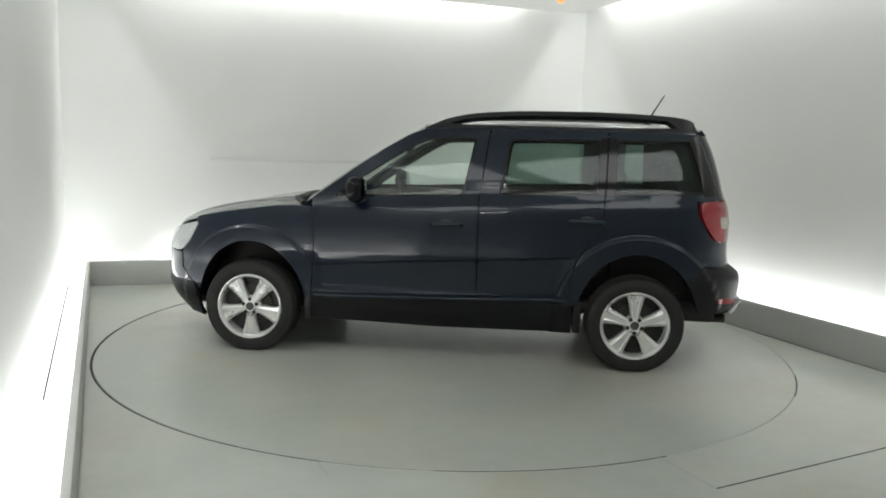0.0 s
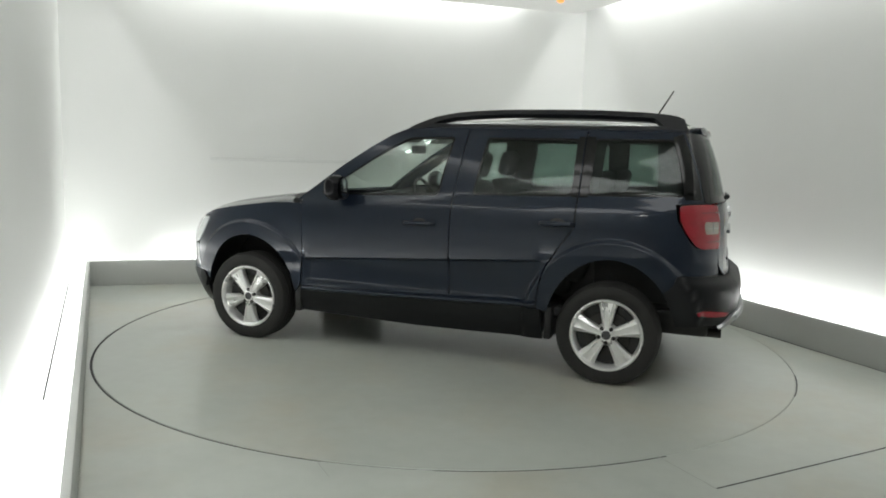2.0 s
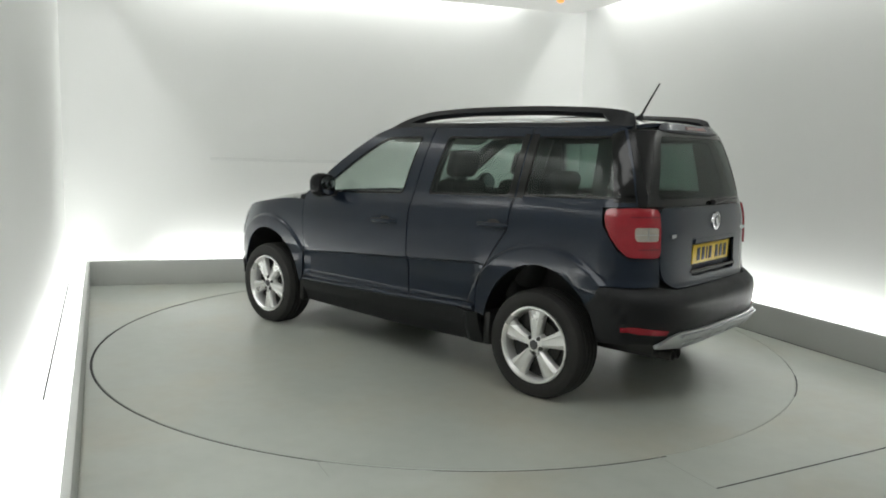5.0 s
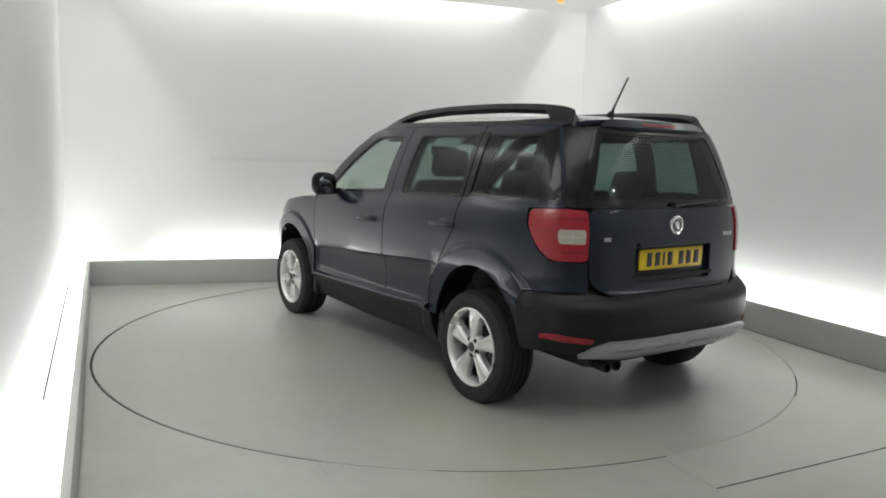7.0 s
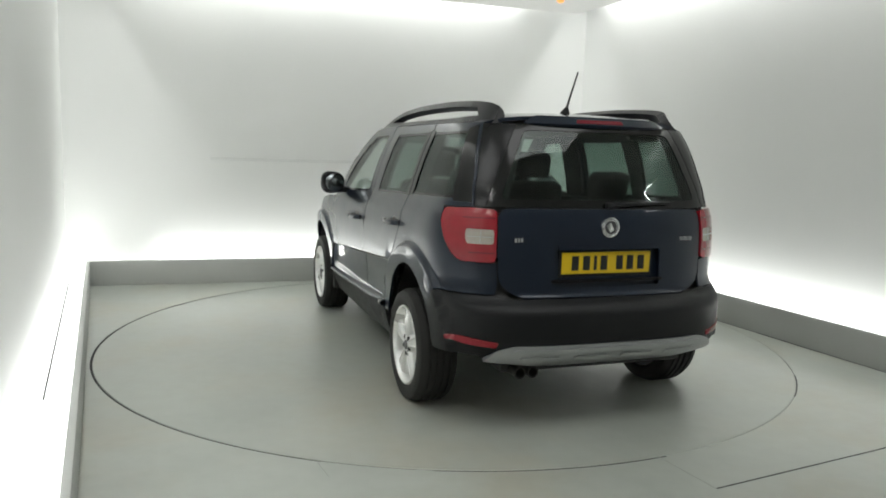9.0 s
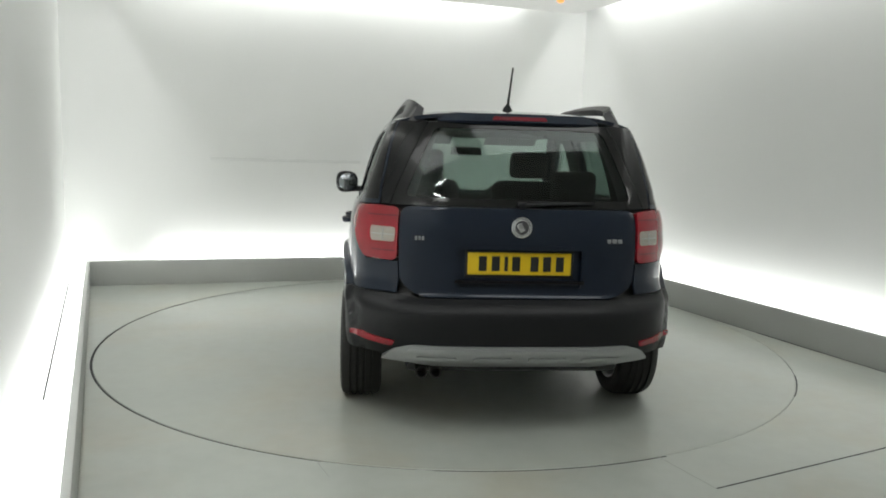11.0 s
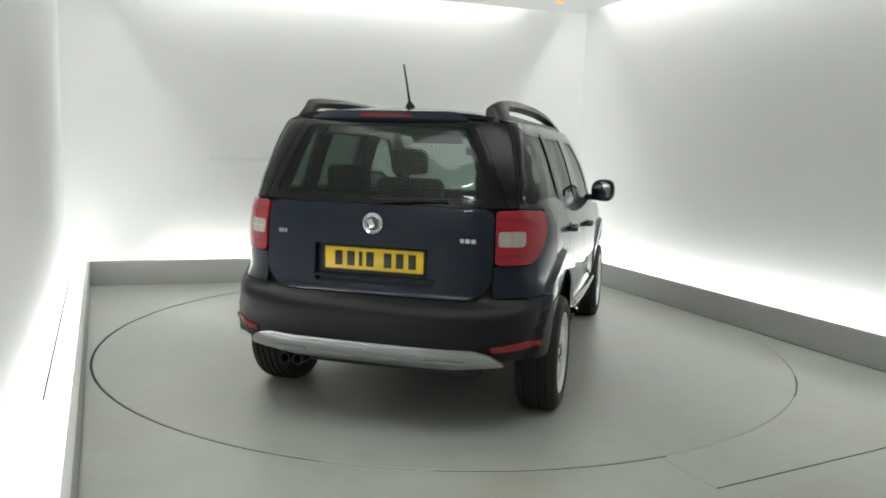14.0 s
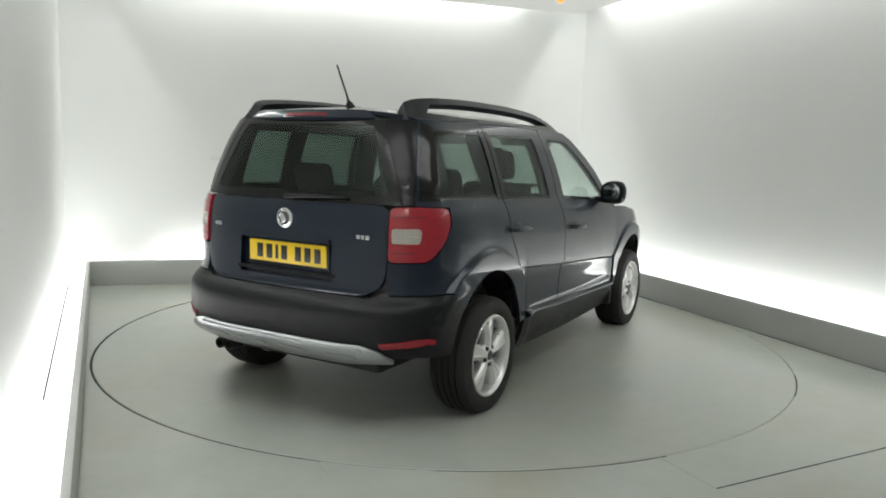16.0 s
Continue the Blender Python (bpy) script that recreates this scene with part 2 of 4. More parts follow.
def panel(name, poly, fn, mat, parent, label="", holes=(), res=0.03, thick=0.012, lift=0.0, extra=(), keep_out=None, mirror=False):
    """A pressed panel: the outline (with holes) lies in the plane of two parameters, fn bends it into space.
    It has thickness on the side away from the outside, and edges of its own."""
    from mathutils.geometry import delaunay_2d_cdt
    loops = [resample(poly, res)] + [resample(h, res) for h in holes]
    pts, edges = [], []
    for lp in loops:
        s = len(pts)
        pts += lp
        edges += [(s + i, s + (i + 1) % len(lp)) for i in range(len(lp))]
    xs = np.arange(min(p[0] for p in poly), max(p[0] for p in poly), res)
    ys = np.arange(min(p[1] for p in poly), max(p[1] for p in poly), res)
    gx, gy = [g.ravel() for g in np.meshgrid(xs, ys)]
    ok = inside(poly, gx, gy)
    for h in holes:
        ok &= ~inside(h, gx, gy)
    for lp in [poly, *holes]:
        ok &= ~near_edge(lp, gx, gy, res * 0.5)
    if keep_out:
        ok &= ~keep_out(gx, gy)
    if len(extra):
        ax, ay = np.array([p[0] for p in extra]), np.array([p[1] for p in extra])
        oke = inside(poly, ax, ay)
        for h in holes:
            oke &= ~inside(h, ax, ay)
        for lp in [poly, *holes]:
            oke &= ~near_edge(lp, ax, ay, 0.006)
        pts += list(zip(ax[oke].tolist(), ay[oke].tolist()))
    pts += list(zip(gx[ok].tolist(), gy[ok].tolist()))
    vs, es, fs, *_ = delaunay_2d_cdt([Vector(p) for p in pts], edges, [], 0, 1e-6)
    c = np.array([[sum(vs[i][k] for i in f) / 3 for k in (0, 1)] for f in fs])
    keep = inside(poly, c[:, 0], c[:, 1])
    for h in holes:
        keep &= ~inside(h, c[:, 0], c[:, 1])
    fs = [tuple(f) for f, k in zip(fs, keep) if k]
    co, inner = [], []
    for v in vs:
        p = Vector(fn(v[0], v[1]))
        e = 0.005
        du = Vector(fn(v[0] + e, v[1])) - Vector(fn(v[0] - e, v[1]))
        dv = Vector(fn(v[0], v[1] + e)) - Vector(fn(v[0], v[1] - e))
        nrm = du.cross(dv)
        nrm = nrm.normalized() if nrm.length > 1e-12 else Vector((0, 0, 1))
        co.append((p, nrm))
    # outside is away from the car's middle
    mid = Vector((0, 0, 0.7))
    s = sum(1 if n.dot(p - mid) > 0 else -1 for p, n in co)
    sg = 1 if s > 0 else -1
    outer = [p + n * sg * lift for p, n in co]
    inner = [p + n * sg * (lift - thick) for p, n in co]
    way = sum((outer[b] - outer[a]).cross(outer[c] - outer[a]).dot(co[a][1] * sg) for a, b, c in fs)
    if way < 0:
        fs = [f[::-1] for f in fs]
    n = len(vs)
    verts = outer + inner
    nrms = [nn * sg for _, nn in co] + [nn * -sg for _, nn in co]
    faces = list(fs) + [tuple(i + n for i in f[::-1]) for f in fs]
    count = {}
    for f in fs:
        for a, b in zip(f, f[1:] + f[:1]):
            count[(a, b)] = 1
    for (a, b) in list(count):
        if (b, a) not in count:
            k = len(verts)
            verts += [outer[a], outer[b], inner[b], inner[a]]
            fn_ = (inner[a] - outer[a]).cross(outer[b] - outer[a])
            nrms += [fn_.normalized() if fn_.length > 1e-12 else nrms[a]] * 4
            faces.append((k, k + 3, k + 2, k + 1))
    if mirror:
        verts = [Vector((v.x, -v.y, v.z)) for v in verts]
        faces = [f[::-1] for f in faces]
        nrms = [Vector((v.x, -v.y, v.z)) for v in nrms]
    return mesh_object(name, verts, faces, mat, parent, label, normals=nrms)


# ---------------------------------------------------------------- room
R0, R1, RW, RO = ring(0.0), ring(PLINTH_T), ring(WALL_D), ring(WALL_D + 0.15)


def side_poly(a, b, k):
    return [a[k], a[(k + 1) % 4], b[(k + 1) % 4], b[k]]


def circle(r, n=160):
    return [(r * math.cos(2 * math.pi * i / n), r * math.sin(2 * math.pi * i / n)) for i in range(n)]


TABLE_R = 2.442
GAP = 0.015
# floor with a round opening for the turntable
fl = bmesh.new()
n = 160
cin = [fl.verts.new((x, y, 0)) for x, y in circle(TABLE_R + GAP, n)]
cdn = [fl.verts.new((x, y, -0.12)) for x, y in circle(TABLE_R + GAP, n)]
rim = []
for i in range(n):
    a = 2 * math.pi * i / n
    d = Vector((math.cos(a), math.sin(a)))
    best = 50.0
    for k in range(4):
        p, q = RO[k], RO[(k + 1) % 4]
        e = q - p
        det = d.x * -e.y + e.x * d.y
        if abs(det) > 1e-9:
            t = (p.x * -e.y + e.x * p.y) / det
            u = (d.x * p.y - p.x * d.y) / det
            if t > 0 and -1e-6 <= u <= 1 + 1e-6:
                best = min(best, t)
    rim.append(fl.verts.new((d.x * best, d.y * best, 0)))
cor = [fl.verts.new((p.x, p.y, 0)) for p in RO]
for i in range(n):
    j = (i + 1) % n
    fl.faces.new((cin[i], rim[i], rim[j], cin[j]))
    fl.faces.new((cin[j], cdn[j], cdn[i], cin[i]))
    for c in cor:
        a0, a1 = 2 * math.pi * i / n, 2 * math.pi * (i + 1) / n
        ac = math.atan2(c.co.y, c.co.x) % (2 * math.pi)
        if a0 < ac < a1:
            fl.faces.new((rim[i], c, rim[j]))
fl.faces.new(cdn)
floor = part("floor", fl, M_FLOOR, None, smooth=False)
# lengths of the joint round the turntable that dirt and paint have filled
for f0, f1, bare in ((-103.0, -91.0, 0.007), (-64.5, -31.0, 0.003), (-31.0, -19.0, 0.008), (-19.0, 72.0, 0.002)):
    arc = [radians(f0 + (f1 - f0) * i / 40) for i in range(41)]
    lo, hi = TABLE_R + bare, TABLE_R + GAP + 0.002
    part("joint_filler", prism([(lo * math.cos(a), lo * math.sin(a)) for a in arc] + [(hi * math.cos(a), hi * math.sin(a)) for a in arc[::-1]], -0.03, -0.0012), M_FLOOR, floor, smooth=False)
# shade in the joint's depth, put in as a dark ring near the top
part("joint_shade", lathe([(TABLE_R + 0.0008, -0.05), (TABLE_R + GAP + 0.002, -0.05), (TABLE_R + GAP + 0.002, -0.0028), (TABLE_R + 0.0008, -0.0028)], 160, "z", closed=True), M_JOINT, floor, "dark ring standing in for the shade in the turntable joint", smooth=False)
tagged(floor, "grey painted concrete floor with a round turntable opening", "floor", kind="structure")

for k, name in enumerate(ORDER):
    ob = part("wall_" + name, prism(side_poly(RW, RO, k), 0, TOP_Z + 0.1), M_FRONT if name == "front" else M_WALL, None, smooth=False)
    tagged(ob, "unseen end wall behind the camera, grey to tone the reflections" if name == "front" else "plain white painted studio wall washed by hidden strip lights", "wall", kind="structure")
    ob = part("plinth_" + name, prism(side_poly(R0, R1, k), 0.0, PLINTH_H, 0.004), M_PLINTH, None)
    tagged(ob, "low grey painted plinth hiding the strip lights", "plinth", kind="structure")
    o, o2 = ring(WALL_D * 0.4), ring(WALL_D * 0.8)
    ob = part("light_batten", prism(side_poly(o, o2, k), 0.002, 0.205, 0.004), M_BATTEN, None)
    o, o2 = ring(PLINTH_T + 0.001), ring(WALL_D - 0.006)
    part("diffuser", prism(side_poly(o, o2, k), 0.206, 0.216), M_BATTEN if name == "front" else M_GLOW, ob, "glowing white diffuser strip")
    tagged(ob, "white steel strip-light batten behind the plinth", "strip light", group="strip lights behind the plinth")
    o, o2 = ring(WALL_D * 0.15), ring(WALL_D * 0.75)
    ob = part("ceiling_batten", prism(side_poly(o, o2, k), 3.215, 3.28, 0.004), M_BATTEN, None)
    tagged(ob, "white steel strip-light batten above the ceiling edge", "strip light", group="strip lights above the ceiling")

jn = shifted(SIDES["right"], 0.006)
ja, jb = [jn[0] + jn[1] * (Vector(p) - jn[0]).dot(jn[1]) for p in ((2.548, 0.39), (2.774, -0.19))]
jo = Vector((jn[1].y, -jn[1].x)) * 0.006
ob = part("plinth_joint", prism([ja, jb, jb + jo, ja + jo], 0.0, 0.003), M_JOINT, None, smooth=False)
tagged(ob, "dark joint where the plinth meets the floor", "trim", kind="structure")
ob = part("plinth_seam", prism(side_poly(ring(-0.003), R0, 2), 0.0, 0.002), M_JOINT, None, smooth=False)
tagged(ob, "thin dark seam along the foot of the plinth", "trim", kind="structure")
# housings of the added fill lamps, out of view
for bx, by in FILL_PANELS:
    bm = box(0, 0, 0, 1.85, 1.25, 0.045, 0.008, pose(bx, by, 2.927, 0, 0, 24))
    ob = part("fill_panel", bm, M_BATTEN, None)
    tagged(ob, "added white fill light panel on the ceiling, out of view", "ceiling light", group="ceiling light panels")
RP = ring(-0.06)
ceil = part("ceiling", prism(RP, PANEL_Z, PANEL_Z + 0.05, 0.004), M_CEILING, None, smooth=False)
tagged(ceil, "white dropped ceiling panel with a lit gap all round", "ceiling", kind="structure")
ceil2 = part("ceiling_slab", prism(RO, TOP_Z, TOP_Z + 0.12), M_CEILING, None, smooth=False)
tagged(ceil2, "white upper ceiling above the dropped panel", "ceiling", kind="structure")


M_AMBER = material("amber_lens", (0.9, 0.35, 0.08), 0.3)
M_AMBER.node_tree.nodes["Principled BSDF"].inputs["Emission Color"].default_value = (1.0, 0.45, 0.15, 1)
M_AMBER.node_tree.nodes["Principled BSDF"].inputs["Emission Strength"].default_value = 0.9
amb = lathe([(0.036, 0.0), (0.036, -0.012), (0.028, -0.026), (0.012, -0.032)], 20, "z")
bmesh.ops.transform(amb, matrix=pose(1.09, 2.29, PANEL_Z), verts=amb.verts)
ob = part("warning_light", amb, M_AMBER, None)
tagged(ob, "small amber warning light under the white ceiling panel", "warning light")


# thin cable lying in the trough along the near side wall
ca, cb = shifted(SIDES["left"], -0.148), Vector((-3.12, 0.514))
c0 = ca[0] + ca[1] * (cb - ca[0]).dot(ca[1])
ob = part("cable", tube([(c0.x, c0.y, 0.221), *[(c0.x + ca[1].x * d, c0.y + ca[1].y * d, 0.221) for d in (0.8, 1.6, 2.4, 3.1)]], 0.005, 6), M_JOINT, None)
tagged(ob, "thin dark cable lying behind the plinth", "cable")

# a short tube light high on the side wall
rl = shifted(SIDES["right"], -WALL_D + 0.035)
tp = rl[0] + rl[1] * (Vector((4.22, -3.30)) - rl[0]).dot(rl[1])
wl = tagged(new("wall_light"), "short lit tube light high on the white wall", "wall light")
e0, e1 = tp - rl[1] * 0.26, tp + rl[1] * 0.26
part("tube", tube([(e0.x, e0.y, 2.60), (tp.x, tp.y, 2.60), (e1.x, e1.y, 2.60)], 0.016, 10), M_TUBE, wl, "glowing white tube")
for e in (e0, e1):
    part("end_cap", tube([(e.x - rl[1].x * 0.02, e.y - rl[1].y * 0.02, 2.60), (e.x + rl[1].x * 0.02, e.y + rl[1].y * 0.02, 2.60)], 0.02, 10), M_BATTEN, wl)
part("fitting", tube([(e0.x + 0.02, e0.y + 0.008, 2.60), (e1.x + 0.02, e1.y + 0.008, 2.60)], 0.014, 8), M_BATTEN, wl)


# a short tube light on the ceiling over the camera's end of the room
cl = tagged(new("ceiling_tube_light"), "short lit tube light under the white ceiling", "ceiling light")
cd = Vector((math.cos(radians(24)), math.sin(radians(24))))
c0, c1 = [Vector((-0.35, -4.97)) + cd * d for d in (-0.27, 0.27)]
part("tube", tube([(c0.x, c0.y, 2.89), (c1.x, c1.y, 2.89)], 0.016, 10), M_TUBE, cl, "glowing white tube")
part("fitting", box(0, 0, 0, 0.62, 0.06, 0.03, 0.006, pose(-0.35, -4.97, 2.934, 0, 0, 24)), M_BATTEN, cl)
for c in (c0, c1):
    part("end_cap", box(0, 0, 0, 0.03, 0.045, 0.05, 0.006, pose(c.x, c.y, 2.899, 0, 0, 24)), M_BATTEN, cl)


def floor_strip(a, b, w, mat, label):
    a, b = Vector(a), Vector(b)
    d = (b - a).normalized()
    s = Vector((-d.y, d.x)) * w / 2
    ob = part("floor_joint", prism([a - s, b - s, b + s, a + s], -0.02, 0.0012), mat, None, smooth=False)
    return tagged(ob, label, "floor joint", kind="structure")


floor_strip((1.17, -2.55), (2.45, -1.90), 0.008, M_JOINT, "dark straw-thin joint across the painted floor")
floor_strip((1.015, -2.232), (1.165, -2.545), 0.005, M_FAINT, "faint filled joint beside the turntable edge")
floor_strip((-0.565, -2.40), (-0.49, -2.55), 0.004, M_FAINT, "faint filled joint beside the turntable edge")

# the faint grey line on the back wall
bl = shifted(SIDES["back"], -WALL_D + 0.002)
pa, pb = bl[0] - bl[1] * 0.40, bl[0] - bl[1] * 1.95
nn = Vector((-bl[1].y, bl[1].x)) * 0.004
ob = part("wall_line", prism([pa, pb, pb + nn, pa + nn], 1.230, 1.262, 0.0018), M_STRIP, None)
tagged(ob, "narrow grey strip across the white wall", "wall joint", kind="structure")

turntable = tagged(new("turntable"), "round grey painted vehicle turntable flush with the floor", "turntable")
tb = lathe([(0.0005, -0.10), (TABLE_R - 0.03, -0.10), (TABLE_R - 0.03, 0.0), (0.0005, 0.0)], 160, "z")
part("deck", tb, M_TABLE, turntable, smooth=False)
tb = lathe([(TABLE_R - 0.03, -0.11), (TABLE_R, -0.11), (TABLE_R, -0.004), (TABLE_R - 0.004, 0.0), (TABLE_R - 0.03, 0.0)], 160, "z", closed=True)
part("edge_ring", tb, M_TABLE, turntable, "grey painted steel edge ring", smooth=False)
# ---------------------------------------------------------------- the car: its surfaces
car = tagged(new("car"), "dark blue compact SUV with black roof rails and silver alloy wheels", "car")

HUB_X, HUB_Z, TYRE_R, TRACK = 1.289, 0.307, 0.319, 0.778
REAR0, REAR_A, FRONT1, FRONT_A, HALF = -1.30, 0.65, 1.22, 0.88, 0.868
table = lambda pts: (lambda v: float(np.interp(v, [p[0] for p in pts], [p[1] for p in pts])))


def smooth_table(pts):
    """A smooth curve through the points (cubic, with limited slopes)."""
    x, y = np.array([p[0] for p in pts], float), np.array([p[1] for p in pts], float)
    h, d = np.diff(x), np.diff(y) / np.diff(x)
    m = np.zeros(len(x))
    m[0], m[-1] = d[0], d[-1]
    for i in range(1, len(x) - 1):
        m[i] = 0 if d[i - 1] * d[i] <= 0 else 2 * d[i - 1] * d[i] / (d[i - 1] + d[i])

    def f(v):
        v = min(max(v, x[0]), x[-1])
        i = min(max(int(np.searchsorted(x, v)) - 1, 0), len(h) - 1)
        t = (v - x[i]) / h[i]
        return float((1 + 2 * t) * (1 - t) ** 2 * y[i] + t * (1 - t) ** 2 * h[i] * m[i] + t * t * (3 - 2 * t) * y[i + 1] + t * t * (t - 1) * h[i] * m[i + 1])
    return f


# half width by height, rear end by height, front end by height, bonnet by length
WIDTH = smooth_table([(0.15, 0.74), (0.22, 0.785), (0.27, 0.806), (0.34, 0.834), (0.45, 0.852), (0.58, 0.856), (0.66, 0.865), (0.73, 0.870), (0.80, 0.872), (0.88, 0.871), (0.95, 0.864), (1.02, 0.848), (1.08, 0.820),
                      (1.13, 0.800), (1.2, 0.786), (1.3, 0.760), (1.4, 0.726), (1.5, 0.682), (1.56, 0.646), (1.62, 0.58)])
REAR = smooth_table([(0.20, -1.72), (0.28, -1.83), (0.34, -1.96), (0.42, -2.03), (0.5, -2.05), (0.58, -2.055), (0.63, -2.045), (0.66, -2.01), (0.695, -1.96), (0.85, -1.95), (1.0, -1.945),
                     (1.11, -1.925), (1.15, -1.912), (1.3, -1.872), (1.45, -1.822), (1.53, -1.787), (1.6, -1.748)])
FRONT = smooth_table([(0.15, 1.90), (0.22, 1.99), (0.32, 2.07), (0.45, 2.11), (0.6, 2.105), (0.7, 2.085), (0.8, 2.04), (0.95, 1.95)])
BONNET = smooth_table([(0.80, 1.062), (1.0, 1.052), (1.12, 1.044), (1.28, 1.022), (1.54, 0.982), (1.75, 0.932), (1.86, 0.890), (1.95, 0.845), (2.02, 0.770), (2.08, 0.70)])

_ph = np.linspace(0, math.pi / 2, 1200)
_rx = REAR0 - REAR_A * np.cos(_ph) ** (2 / 3.6)
_ry = HALF * np.sin(_ph) ** (2 / 3.6)
_rs = np.concatenate([[0], np.cumsum(np.hypot(np.diff(_rx), np.diff(_ry)))])
U_REAR = REAR0 - _rs[-1]
_fx = FRONT1 + FRONT_A * np.sin(_ph) ** (2 / 2.8)
_fy = HALF * np.cos(_ph) ** (2 / 2.8)
_fs = np.concatenate([[0], np.cumsum(np.hypot(np.diff(_fx), np.diff(_fy)))])
U_FRONT = FRONT1 + _fs[-1]


# the crease across the doors: the flank swells down to it, and below it the doors are tucked in
LOWER_TOP = smooth_table([(-0.82, 0.735), (-0.15, 0.690), (0.40, 0.655), (0.85, 0.622)])


def crease(x, z):
    d = z - LOWER_TOP(x)
    if d > 0.16 or z < 0.43 or not -0.86 < x < 0.845:
        return 0.0
    e = min(1, (0.845 - x) / 0.05, (x + 0.86) / 0.05)
    if d >= 0:
        return 0.006 * (1 - d / 0.16) ** 2 * e
    if d > -0.012:
        return (0.006 + 0.022 * d / 0.012) * e
    return -0.016 * min(1, (z - 0.43) / 0.035) * e


# the front arch lip belongs to the wing alone, not to the door behind it
WING = {"on": False}


def flare(x, z):
    out = 0.0
    for cx in (HUB_X, -HUB_X - 0.01):
        r = math.hypot((x - cx), (z - HUB_Z) * 0.95) / (0.955 if cx > 0 else 1.0)
        t = min(max((0.562 - r) / 0.028, 0), 1)
        if cx > 0 and x < 1.0 and not WING["on"]:
            t = 0.0
        depth = 0.028 if cx < 0 else 0.014 + 0.014 * min(max((x - 0.9) / 0.35, 0), 1)
        out = max(out, depth * t * t * (3 - 2 * t))
    return out


def bulge(x, z):
    f, c = flare(x, z), crease(x, z)
    return max(f, c) if c >= 0 else f + c * max(0.0, 1 - f / 0.012)


def shell(u, z):
    """A point of the car's left flank; u is the length coordinate, bent round the corners at both ends."""
    if u < REAR0:
        s = u - U_REAR
        X, Y = float(np.interp(s, _rs, _rx)), float(np.interp(s, _rs, _ry))
        x = REAR0 - (REAR0 - X) * (REAR0 - REAR(z)) / REAR_A
    elif u > FRONT1:
        s = u - FRONT1
        X, Y = float(np.interp(s, _fs, _fx)), float(np.interp(s, _fs, _fy))
        x = FRONT1 + (X - FRONT1) * (FRONT(z) - FRONT1) / FRONT_A
    else:
        x, Y = u, HALF
    if u < REAR0 and z > 1.0:
        r4 = (Y / HALF) ** 4
        Y *= 1 + 0.18 * min(1, (z - 1.0) / 0.2) * r4 * (1 - r4)
    if u < REAR0 and z < 0.75:
        r4 = (Y / HALF) ** 4
        Y *= 1 + 0.18 * min(1, (0.75 - z) / 0.08) * r4 * (1 - r4)
    zz = z
    top = min(1.0, BONNET(x) - 0.045)
    if x > 0.9 and z > 0.6:
        zz = 0.6 + (z - 0.6) * 0.42 / (top - 0.6) + 0.016 * max(0, 1 - (x - 0.9) / 0.3) * min(max((z - 0.80) / 0.14, 0), 1)
    elif z > 0.8:
        zz = z + 0.04 * max(x, -1.3) * min((z - 0.80) / 0.14, 1) * min(max((1.30 - z) / 0.15, 0), 1)
    w = WIDTH(zz) / HALF
    bow = 1.003 - 0.019 * min(1.0, (x / 1.3) ** 2)
    y = Y * w * bow + (bulge(x, z) * min(1, Y / 0.6) if z < 1.05 else 0)
    return x, y, z


def U(x, z):
    """The length coordinate of the flank at a given x and height."""
    if x < REAR0:
        X = REAR0 - (REAR0 - x) * REAR_A / (REAR0 - REAR(z))
        return U_REAR + float(np.interp(X, _rx, _rs))
    if x > FRONT1:
        X = FRONT1 + (x - FRONT1) * FRONT_A / (FRONT(z) - FRONT1)
        return FRONT1 + float(np.interp(X, _fx, _fs))
    return x


def rear(c, z):
    """The same surface from behind: c metres round from the middle of the tail, left positive."""
    x, y, z = shell(U_REAR + abs(c), z)
    return x, (y if c >= 0 else -y), z


def nose(c, z):
    x, y, z = shell(U_FRONT - abs(c), z)
    return x, (y if c >= 0 else -y), z


def flank(*pts):
    return [(U(x, z), z) for x, z in pts]


def arch(cx, r, a0, a1, n=18):
    return [(U(cx + r * 0.93 * math.cos(radians(a0 + (a1 - a0) * i / n)), HUB_Z + r * 1.10 * math.sin(radians(a0 + (a1 - a0) * i / n))), HUB_Z + r * 1.10 * math.sin(radians(a0 + (a1 - a0) * i / n))) for i in range(n + 1)]


def both(name, poly, mat, label="", **kw):
    a = panel(name, poly, shell, mat, car, label, **kw)
    b = panel(name, poly, shell, mat, car, label, mirror=True, **kw)
    return a, b


AR = 0.425
ARCH_RINGS = []
for cx in (HUB_X, -HUB_X - 0.01):
    for r in (0.510, 0.526, 0.532, 0.538, 0.546, 0.554, 0.560, 0.565, 0.580):
        for k in range(62):
            a = radians(-2 + 3.0 * k)
            k_ = 0.955 if cx > 0 else 1.0
            x_, z_ = cx + r * k_ * math.cos(a), HUB_Z + r * k_ * math.sin(a) / 0.95
            if z_ > 0.26:
                ARCH_RINGS.append((U(x_, z_), z_))


def near_arch(u, z):
    out = np.zeros(len(u), bool)
    for cx in (HUB_X, -HUB_X - 0.01):
        r = np.hypot(u - cx, (z - HUB_Z) * 0.95) / (0.955 if cx > 0 else 1.0)
        out |= (r > 0.505) & (r < 0.588)
    return out


RINGED = dict(extra=ARCH_RINGS, keep_out=near_arch)
